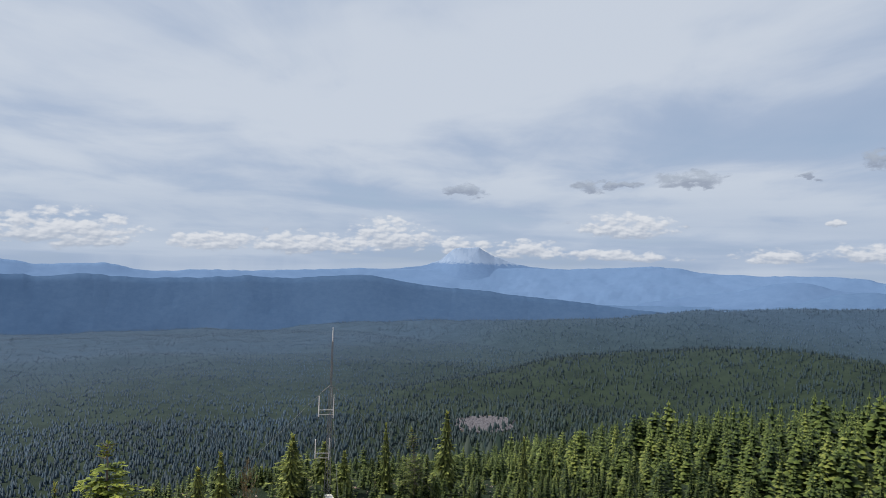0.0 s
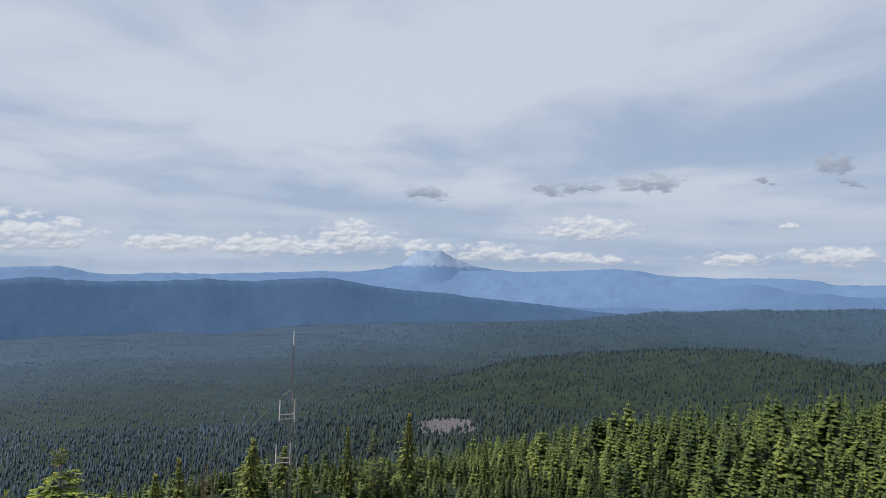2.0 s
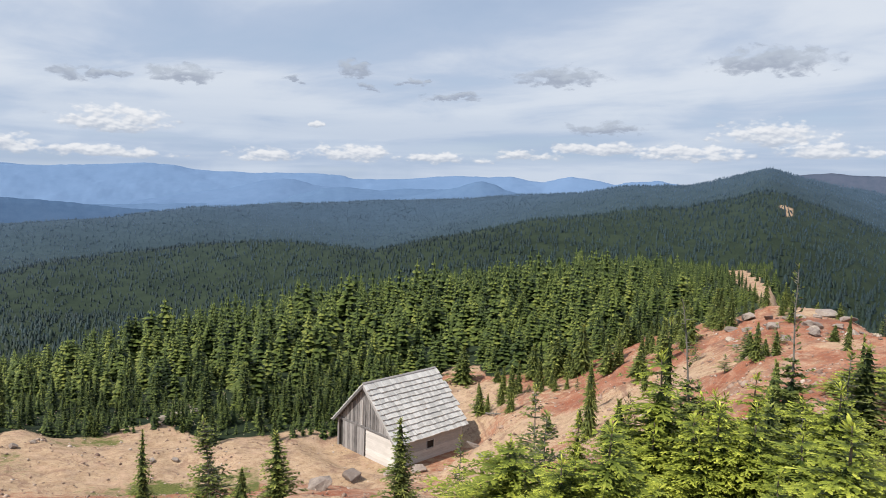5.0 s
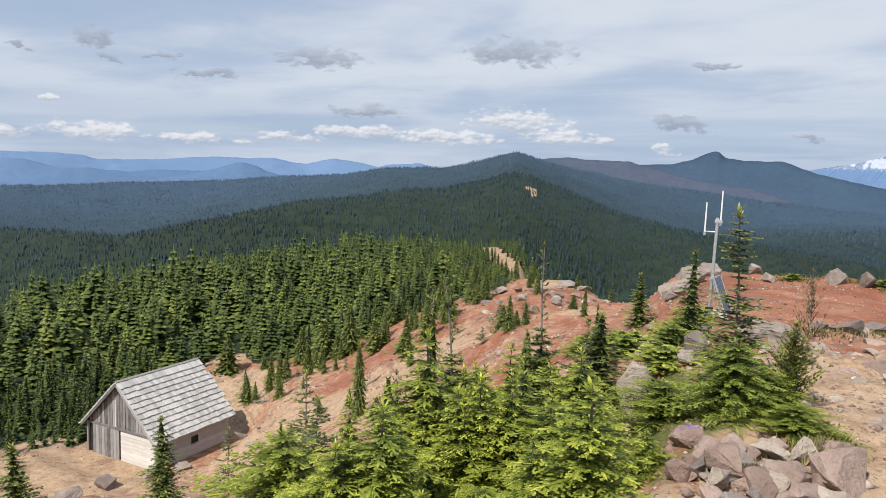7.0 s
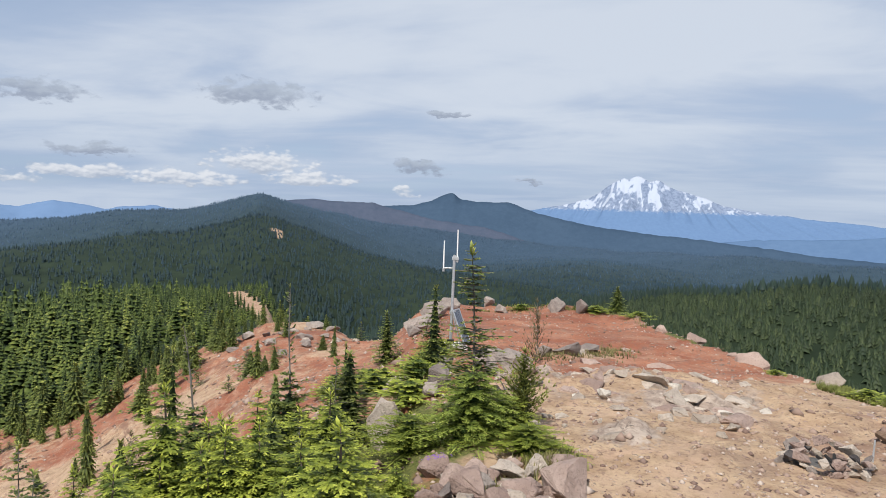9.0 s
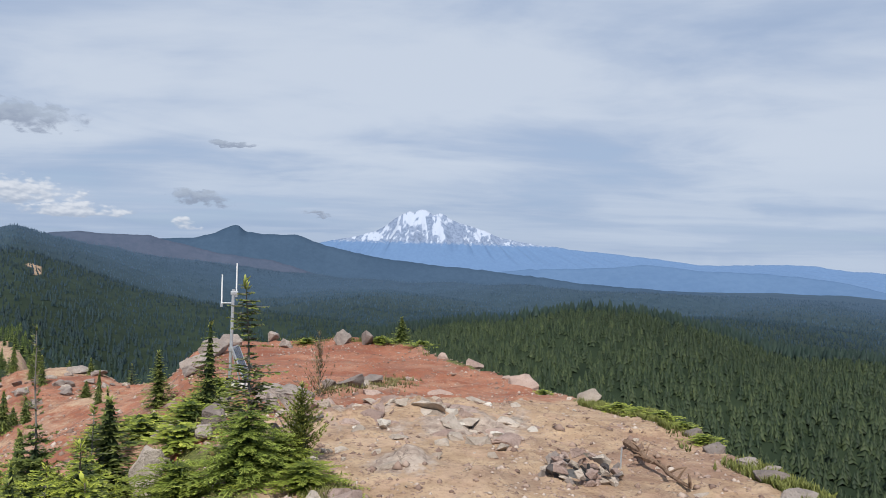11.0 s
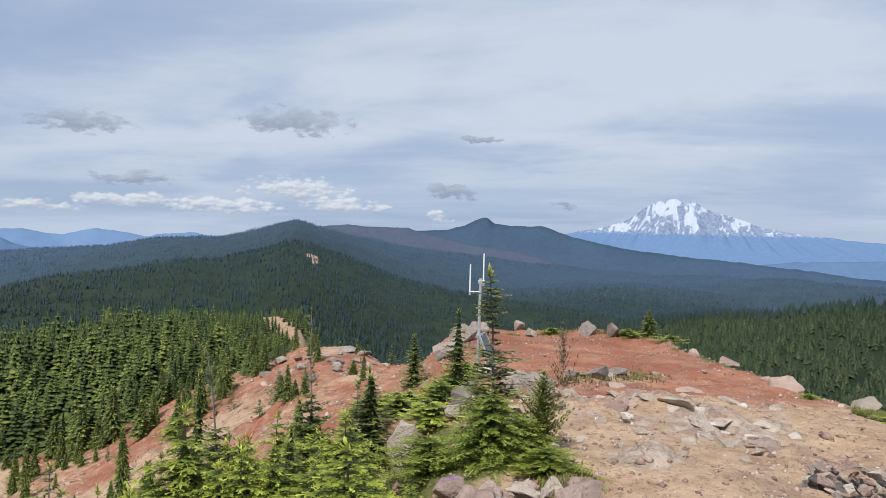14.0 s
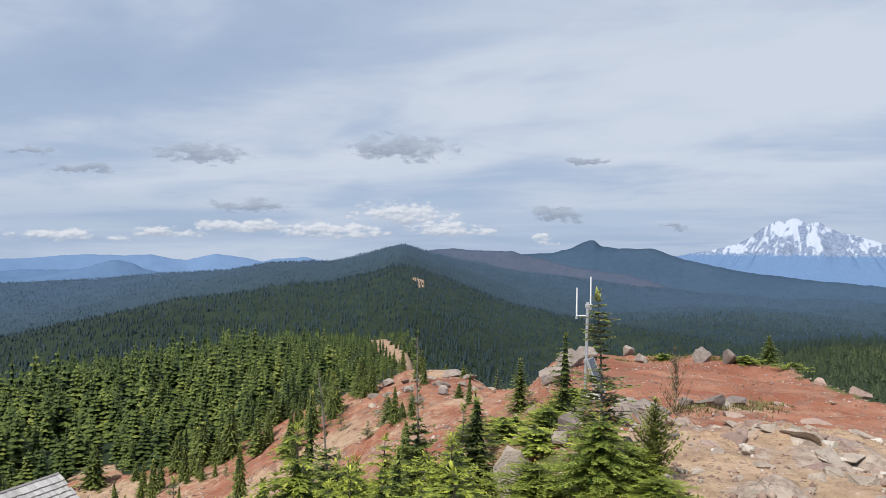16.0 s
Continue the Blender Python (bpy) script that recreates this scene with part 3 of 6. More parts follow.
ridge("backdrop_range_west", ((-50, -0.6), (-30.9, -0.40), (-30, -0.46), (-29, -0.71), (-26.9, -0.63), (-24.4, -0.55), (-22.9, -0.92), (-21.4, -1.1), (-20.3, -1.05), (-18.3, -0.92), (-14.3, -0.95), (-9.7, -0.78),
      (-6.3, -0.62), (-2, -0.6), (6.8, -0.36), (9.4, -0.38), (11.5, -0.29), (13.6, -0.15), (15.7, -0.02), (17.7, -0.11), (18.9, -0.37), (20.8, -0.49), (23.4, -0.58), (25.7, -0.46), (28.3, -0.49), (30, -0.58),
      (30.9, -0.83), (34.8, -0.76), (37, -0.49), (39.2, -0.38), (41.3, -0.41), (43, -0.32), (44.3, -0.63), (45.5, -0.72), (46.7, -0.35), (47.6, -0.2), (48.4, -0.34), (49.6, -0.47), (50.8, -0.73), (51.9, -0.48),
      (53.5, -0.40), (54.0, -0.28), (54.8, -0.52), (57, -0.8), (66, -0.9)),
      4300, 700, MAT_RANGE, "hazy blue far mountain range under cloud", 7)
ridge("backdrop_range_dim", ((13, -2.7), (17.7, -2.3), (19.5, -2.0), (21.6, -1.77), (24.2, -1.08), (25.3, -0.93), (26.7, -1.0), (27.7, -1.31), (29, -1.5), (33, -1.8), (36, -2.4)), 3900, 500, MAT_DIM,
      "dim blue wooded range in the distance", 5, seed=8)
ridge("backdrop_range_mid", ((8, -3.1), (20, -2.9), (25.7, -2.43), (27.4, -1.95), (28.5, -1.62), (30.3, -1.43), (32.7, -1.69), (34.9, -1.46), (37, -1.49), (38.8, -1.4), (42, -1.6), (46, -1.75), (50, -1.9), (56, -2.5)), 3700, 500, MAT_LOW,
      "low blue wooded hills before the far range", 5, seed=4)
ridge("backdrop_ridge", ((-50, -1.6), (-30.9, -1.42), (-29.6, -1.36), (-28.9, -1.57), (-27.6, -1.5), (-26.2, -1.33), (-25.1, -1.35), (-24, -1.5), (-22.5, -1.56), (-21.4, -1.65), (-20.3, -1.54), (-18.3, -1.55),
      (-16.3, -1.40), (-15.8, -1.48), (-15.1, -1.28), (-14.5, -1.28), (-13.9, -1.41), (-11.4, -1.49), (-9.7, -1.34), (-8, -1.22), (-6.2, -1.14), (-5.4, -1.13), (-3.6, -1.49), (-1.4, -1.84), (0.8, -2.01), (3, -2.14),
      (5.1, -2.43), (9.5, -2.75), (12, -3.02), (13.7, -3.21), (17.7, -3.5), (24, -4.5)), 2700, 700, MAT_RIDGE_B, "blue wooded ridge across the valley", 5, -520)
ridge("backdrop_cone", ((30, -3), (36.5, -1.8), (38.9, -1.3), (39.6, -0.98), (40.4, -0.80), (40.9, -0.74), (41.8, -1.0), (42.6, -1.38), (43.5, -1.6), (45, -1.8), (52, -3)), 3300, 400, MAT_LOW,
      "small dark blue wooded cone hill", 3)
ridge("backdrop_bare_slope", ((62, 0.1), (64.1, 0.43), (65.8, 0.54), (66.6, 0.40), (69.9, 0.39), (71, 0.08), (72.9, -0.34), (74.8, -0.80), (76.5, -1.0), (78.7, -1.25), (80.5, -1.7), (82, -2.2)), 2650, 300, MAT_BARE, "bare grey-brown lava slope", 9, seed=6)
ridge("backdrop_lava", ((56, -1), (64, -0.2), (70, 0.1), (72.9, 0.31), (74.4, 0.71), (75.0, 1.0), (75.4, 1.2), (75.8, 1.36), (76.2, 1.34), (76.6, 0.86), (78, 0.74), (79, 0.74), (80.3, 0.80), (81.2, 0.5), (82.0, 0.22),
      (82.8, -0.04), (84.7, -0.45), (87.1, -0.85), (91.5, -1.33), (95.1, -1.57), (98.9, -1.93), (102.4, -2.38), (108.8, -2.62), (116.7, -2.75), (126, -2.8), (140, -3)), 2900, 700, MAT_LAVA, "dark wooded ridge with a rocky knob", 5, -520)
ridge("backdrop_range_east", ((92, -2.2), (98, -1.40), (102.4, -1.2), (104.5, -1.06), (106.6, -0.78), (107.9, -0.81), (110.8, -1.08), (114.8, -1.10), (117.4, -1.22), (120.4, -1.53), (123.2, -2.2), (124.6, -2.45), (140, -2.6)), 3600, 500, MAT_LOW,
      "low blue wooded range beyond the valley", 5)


# ---------------------------------------------------------------- the snow mountain
def snow_material(name="snow_and_rock", veil=0.0):
    m, k, b = material(name, 0.8, 0.1)
    pos = k.n("ShaderNodeNewGeometry").outputs["Position"]
    att = k.n("ShaderNodeAttribute", attribute_name="height").outputs["Fac"]
    rib = k.n("ShaderNodeAttribute", attribute_name="rib").outputs["Fac"]
    n = k.noise(k.scaled(pos, (1, 1, 0.6)), 0.05, 6, 0.65)
    line = k.step(k.math("ADD", att, k.math("MULTIPLY", k.math("SUBTRACT", n, 0.5), 0.30)), 0.03, 0.11)
    patchy = k.math("ADD", k.math("MULTIPLY", k.math("SUBTRACT", n, 0.5), 0.5), k.math("MULTIPLY", k.math("SUBTRACT", 0.55, att), 0.16))
    streak = k.step(k.math("ADD", rib, patchy), 0.36, 0.56)
    # Haze is in these colours: blue low slopes, bluish rock, snow dimmed by veil.
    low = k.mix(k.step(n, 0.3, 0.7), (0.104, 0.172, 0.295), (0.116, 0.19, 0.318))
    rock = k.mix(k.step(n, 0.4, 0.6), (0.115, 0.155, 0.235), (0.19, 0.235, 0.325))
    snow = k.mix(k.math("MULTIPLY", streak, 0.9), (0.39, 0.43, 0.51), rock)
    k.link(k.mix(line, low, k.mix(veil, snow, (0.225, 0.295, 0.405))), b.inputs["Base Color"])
    return m


def snow_mountain(name, label, rows, dist, depth, floor_el, peak, centre, snow_from, snow_to, faces, mat, relief):
    """A volcano: its crest's elevations along some bearings, the reach of its snow, and faces (bearing, elevation, half width, half height, bareness) of rock or snow."""
    step = 0.1
    az = np.arange(rows[0][0], rows[-1][0] + step, step)
    crest = EYE_Z + dist * np.tan(np.radians(along(az, rows, 0.1))) 
    u = np.concatenate([np.linspace(0, 1, 56), [1.1, 1.4]])
    U, A = np.meshgrid(u, az)
    broad = np.convolve(np.pad(crest, 15, "edge"), np.hanning(31) / np.hanning(31).sum(), "valid")
    H = broad[:, None] + (crest - broad)[:, None] * np.exp(-np.abs(1 - U) * 9)
    base = EYE_Z + dist * math.tan(radians(floor_el))
    rr = dist - depth * (1 - U)
    fall = np.abs(1 - U)
    spread = centre + (A - centre) * (0.40 + 0.60 * U)      # ribs fan out from the summit
    rib = fbm(spread * 2.2 + 0.3 * np.sin(U * 6), U * 1.6, 5, 11)
    z = H - (H - base) * np.clip(fall ** 0.9, 0, 1) + (rib * relief * np.clip(4 * fall * (1 - fall), 0, 1) * np.clip((H - base) / 240 - 0.45, 0, 1) * np.clip((U - 0.48) * 5, 0, 1) + fbm(A * 2.5, A * 0, 4, 2) * 2 * np.exp(-fall * 14))
    x, y = rr * np.sin(np.radians(A)), rr * np.cos(np.radians(A))
    n, mrow = len(u), len(az)
    idx = np.arange(mrow * n).reshape(mrow, n)
    q = np.stack([idx[:-1, :-1], idx[1:, :-1], idx[1:, 1:], idx[:-1, 1:]], -1).reshape(-1, 4)
    me = bulk_mesh(name, np.stack([x, y, z], -1).reshape(-1, 3), np.concatenate([q[:, [0, 2, 1]], q[:, [0, 3, 2]]]), mat)
    me.shade_smooth()
    top, line = EYE_Z + dist * math.tan(radians(snow_to)), EYE_Z + dist * math.tan(radians(snow_from))
    up = np.degrees(np.arctan2(z - EYE_Z, rr))
    drift = fbm(A * 1.1, U * 4.0, 3, 37)
    # snow lies in long tongues between ribs, and breaks into patches low down
    bare = 0.41 + 0.26 * fbm(spread * 5.0 + 1.2 * drift, U * 2.0 + drift, 4, 23) + 0.24 * fbm(A * 7.0 + drift, U * 22.0, 4, 29)
    bare = bare + 0.30 * np.clip(1 - (up - snow_from) / (0.42 * (peak - snow_from)), 0, 1) * (0.7 + 1.2 * fbm(A * 5, U * 14, 3, 61))
    for ca, ce, hw, hh, much in faces:
        bare = bare + much * np.clip(1.2 - ((A - ca) / hw) ** 2 - ((up - ce) / hh) ** 2, 0, 1)
    for key, v in (("height", np.clip((z - line) / (top - line), -1, 1)), ("rib", bare)):
        att = me.attributes.new(key, "FLOAT", "POINT")
        att.data.foreach_set("value", v.ravel().astype(np.float32))
    return tagged(new(name, me), label, "mountain", kind="structure")


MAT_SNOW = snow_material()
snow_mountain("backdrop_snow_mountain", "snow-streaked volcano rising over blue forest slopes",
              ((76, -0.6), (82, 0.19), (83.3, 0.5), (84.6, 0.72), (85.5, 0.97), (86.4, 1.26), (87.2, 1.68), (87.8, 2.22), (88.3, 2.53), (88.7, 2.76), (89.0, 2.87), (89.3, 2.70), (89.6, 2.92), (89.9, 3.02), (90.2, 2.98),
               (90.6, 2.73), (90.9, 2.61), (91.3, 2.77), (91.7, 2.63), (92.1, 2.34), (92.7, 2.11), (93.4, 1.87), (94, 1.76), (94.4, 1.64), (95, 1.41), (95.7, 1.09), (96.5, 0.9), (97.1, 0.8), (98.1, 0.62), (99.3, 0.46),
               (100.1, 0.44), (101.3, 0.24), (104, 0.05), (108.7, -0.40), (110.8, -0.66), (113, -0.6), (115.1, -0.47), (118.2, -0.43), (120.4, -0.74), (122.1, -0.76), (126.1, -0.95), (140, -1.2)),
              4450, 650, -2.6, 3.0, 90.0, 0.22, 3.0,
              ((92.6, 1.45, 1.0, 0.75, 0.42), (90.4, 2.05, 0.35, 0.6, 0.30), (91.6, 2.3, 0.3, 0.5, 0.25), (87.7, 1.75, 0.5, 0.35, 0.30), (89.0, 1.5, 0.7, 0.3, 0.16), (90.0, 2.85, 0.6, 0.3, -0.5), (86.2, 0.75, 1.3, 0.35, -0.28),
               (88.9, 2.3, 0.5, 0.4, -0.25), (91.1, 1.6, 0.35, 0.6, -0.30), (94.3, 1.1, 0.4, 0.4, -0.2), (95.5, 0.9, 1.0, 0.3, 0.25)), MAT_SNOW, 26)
# Cloud haze mixed into the snow colour; crest cut to fit the camera's view.
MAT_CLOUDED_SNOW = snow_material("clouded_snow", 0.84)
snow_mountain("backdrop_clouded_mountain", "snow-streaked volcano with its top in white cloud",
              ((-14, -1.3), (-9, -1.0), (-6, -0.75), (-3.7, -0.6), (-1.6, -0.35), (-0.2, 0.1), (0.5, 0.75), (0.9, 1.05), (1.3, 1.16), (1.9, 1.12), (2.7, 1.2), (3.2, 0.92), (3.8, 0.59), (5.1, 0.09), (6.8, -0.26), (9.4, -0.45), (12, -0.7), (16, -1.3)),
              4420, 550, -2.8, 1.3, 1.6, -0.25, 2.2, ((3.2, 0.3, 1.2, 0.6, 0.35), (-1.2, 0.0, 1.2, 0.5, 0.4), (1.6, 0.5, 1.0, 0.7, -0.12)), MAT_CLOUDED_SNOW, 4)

# ---------------------------------------------------------------- trees
def shoot(co, tri, age_shade, base, way, length, thick, roll, young):
    """One needle-clad shoot: a folded, pointed strip, older at its base than at its tip."""
    side = way.cross(Vector((0, 0, 1)))
    side = side.normalized() if side.length > 1e-5 else Vector((1, 0, 0))
    up = side.cross(way)
    side = (side * math.cos(roll) + up * math.sin(roll)) * thick
    i = len(co)
    mid = base + way * (length * 0.55)
    co += [base, mid + side, base + way * length, mid - side]
    age_shade += [young - 0.35, young - 0.05, young + 0.2, young - 0.05]
    tri += [(i, i + 1, i + 2), (i, i + 2, i + 3)]


def bough(co, tri, age_shade, at, L, pairs, subs, thick, rng, fine=1.0):
    """A flat, layered branch: shoots in pairs along it, small shoots along those."""
    for j in range(pairs):
        s = (j + rng.uniform(0.2, 0.8)) / pairs
        p = at(s)
        ahead = (at(min(1, s + 0.12)) - at(max(0, s - 0.12))).normalized()
        for sgn in (-1, 1):
            w = Matrix.Rotation(sgn * rng.uniform(0.75, 1.1), 3, "Z") @ ahead
            w.z += rng.uniform(-0.30, 0.18)
            w.normalize()
            ln = fine * L * (0.50 - 0.34 * s) * min(1, 0.45 + 3 * s) * rng.uniform(0.75, 1.2)
            shoot(co, tri, age_shade, p, w, ln, thick * rng.uniform(0.8, 1.2), rng.uniform(-0.7, 0.7), 0.15 + 0.6 * s)
            for q in range(subs):
                f = (q + 0.7) / (subs + 0.4)
                w2 = Matrix.Rotation(rng.choice((-1, 1)) * rng.uniform(0.6, 0.95), 3, "Z") @ w
                w2.z += rng.uniform(-0.25, 0.25)
                shoot(co, tri, age_shade, p + w * (ln * f), w2.normalized(), ln * (0.50 - 0.22 * f), thick * 0.85, rng.uniform(-0.8, 0.8), 0.3 + 0.45 * s + 0.25 * f)
    p = at(0.1)
    shoot(co, tri, age_shade, p, (at(0.7) - p).normalized(), L * 0.66, thick * 1.3, 0.2, 0.35)
    p = at(0.62)
    shoot(co, tri, age_shade, p, (at(1.0) - p).normalized(), max(0.02, L * 0.42), thick, 0.0, 0.85)


def stick(co, tri, points, r0, r1, sides=5):
    """A tapering round stem through points."""
    first = len(co)
    for j, p in enumerate(points):
        a = points[max(0, j - 1)]
        b = points[min(len(points) - 1, j + 1)]
        w = (b - a).normalized()
        s = w.orthogonal().normalized()
        q = w.cross(s)
        r = r0 + (r1 - r0) * j / (len(points) - 1)
        for k in range(sides):
            ang = 6.2832 * k / sides
            co.append(p + (s * math.cos(ang) + q * math.sin(ang)) * r)
    for j in range(len(points) - 1):
        for k in range(sides):
            a, b = first + j * sides + k, first + j * sides + (k + 1) % sides
            tri += [(a, b, b + sides), (a, b + sides, a + sides)]
    tip = len(co)
    co.append(points[-1])
    for k in range(sides):
        tri.append((first + (len(points) - 1) * sides + k, first + (len(points) - 1) * sides + (k + 1) % sides, tip))


def skirts(co, tri, age_shade, levels, per, start, top, radius, rng, bend=0.0):
    """The dense body of a crown: overlapping whorls of foliage with ragged hems."""
    step = (top - start) / levels
    for i in range(levels):
        u = (i + 0.3 * rng.random()) / levels
        z = start + (top - start) * u
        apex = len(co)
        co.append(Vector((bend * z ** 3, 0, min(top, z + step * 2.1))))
        age_shade.append(-0.1)
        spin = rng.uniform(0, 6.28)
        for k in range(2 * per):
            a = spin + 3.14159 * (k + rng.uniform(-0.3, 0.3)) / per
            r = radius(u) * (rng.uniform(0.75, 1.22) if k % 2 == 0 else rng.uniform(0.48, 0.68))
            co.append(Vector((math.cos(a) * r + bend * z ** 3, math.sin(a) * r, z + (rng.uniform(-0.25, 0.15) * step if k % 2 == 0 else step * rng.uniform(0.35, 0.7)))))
            age_shade.append(rng.uniform(0.5, 0.9) if k % 2 == 0 else 0.1)
        for k in range(2 * per):
            tri.append((apex, apex + 1 + k, apex + 1 + (k + 1) % (2 * per)))


def conifer(name, seed, levels, per, spread, start=0.05, pairs=6, subs=1, droop=0.25, lift=0.10, gap=0.0, bare_top=0.0, power=0.85,
            thick=0.012, upright=0.0, label="", stems=False, needles=None, bend=0.0, trunk=0.013, body=0.45, profile=None, fine=1.0):
    """A conifer one metre high: a thing with a trunk and a crown."""
    rng = random.Random(seed)
    leaf, ltri, age_shade, wood, wtri = [], [], [], [], []
    crown_top = 1.0 - bare_top
    sway = [rng.uniform(-0.006, 0.006) for _ in range(6)]
    axis = [Vector((bend * t ** 3 + sway[i], sway[5 - i], t)) for i, t in enumerate((0, 0.3, 0.55, 0.75, 0.9, 1.0))]
    axis[0] = Vector((0, 0, -0.03))
    stick(wood, wtri, axis, trunk, 0.0016)
    for i in range(levels):
        u = (i + rng.random() * 0.45) / levels
        z = start + (crown_top - start) * u
        reach = float(np.interp(u, *profile)) if profile else spread * ((1 - u) ** power) + 0.02
        spin = rng.uniform(0, 6.28)
        for k in range(per):
            if rng.random() < gap:
                continue
            a = spin + 6.2832 * k / per + rng.uniform(-0.35, 0.35)
            L = reach * rng.uniform(0.52, 1.30)
            out = Vector((math.cos(a), math.sin(a), 0))
            root = Vector((bend * z ** 3, 0, z + rng.uniform(-0.01, 0.01)))

            def at(s):
                return root + out * (L * s) + Vector((0, 0, L * (lift * s - droop * s * s + upright * s + 0.10 * s ** 3)))

            if stems:
                stick(wood, wtri, [at(0), at(0.5), at(0.95)], 0.004, 0.0015, 3)
            n = max(2, round(pairs * min(1, 0.35 + L / spread)))
            bough(leaf, ltri, age_shade, at, L, n, subs if L > spread * 0.35 else 0, thick, rng, fine)
    if body:
        first = len(age_shade)
        skirts(leaf, ltri, age_shade, levels, 6 if body < 0.6 else 10, start, crown_top * (0.80 if pairs > 5 else 1.0), lambda u: body * (spread * ((1 - u) ** power) + 0.01), rng, bend)
        # Inner whorls are coloured darker, for the shade deep in the crown.
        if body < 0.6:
            age_shade[first:] = [v - 0.40 for v in age_shade[first:]]
    tufts = 34 if bare_top else 12
    for j in range(tufts):                            # leader
        z = 1 - (bare_top or 0.07) * (0.02 + 0.95 * j / tufts)
        a = rng.uniform(0, 6.28)
        base = Vector((bend * z ** 3, 0, z))
        w = Vector((math.cos(a), math.sin(a), rng.uniform(0.1, 0.5) if bare_top else 1.2)).normalized()
        if bare_top:
            ln = rng.uniform(0.015, 0.055) * (0.6 + 0.8 * j / tufts)
            stick(wood, wtri, [base, base + w * ln * 0.5, base + w * ln], 0.0022, 0.001, 3)
            for _ in range(2):
                shoot(leaf, ltri, age_shade, base + w * ln * rng.uniform(0.2, 0.7), (w + Vector((rng.uniform(-0.5, 0.5), rng.uniform(-0.5, 0.5), 0.3))).normalized(), 0.030, 0.006, rng.uniform(-1, 1), 0.4)
        else:
            shoot(leaf, ltri, age_shade, base, w, 0.055, thick * 0.8, 0.2, 0.9)
    root = new(name)
    root.empty_display_size = 0.1
    mesh_object("trunk", wood, wtri, MAT_SNAG if bare_top or stems else MAT_BARK, root)
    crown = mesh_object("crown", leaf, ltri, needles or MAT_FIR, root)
    crown.data.attributes.new("age_shade", "FLOAT", "POINT").data.foreach_set("value", np.array(age_shade, np.float32))
    tagged(root, label, "tree")
    return root


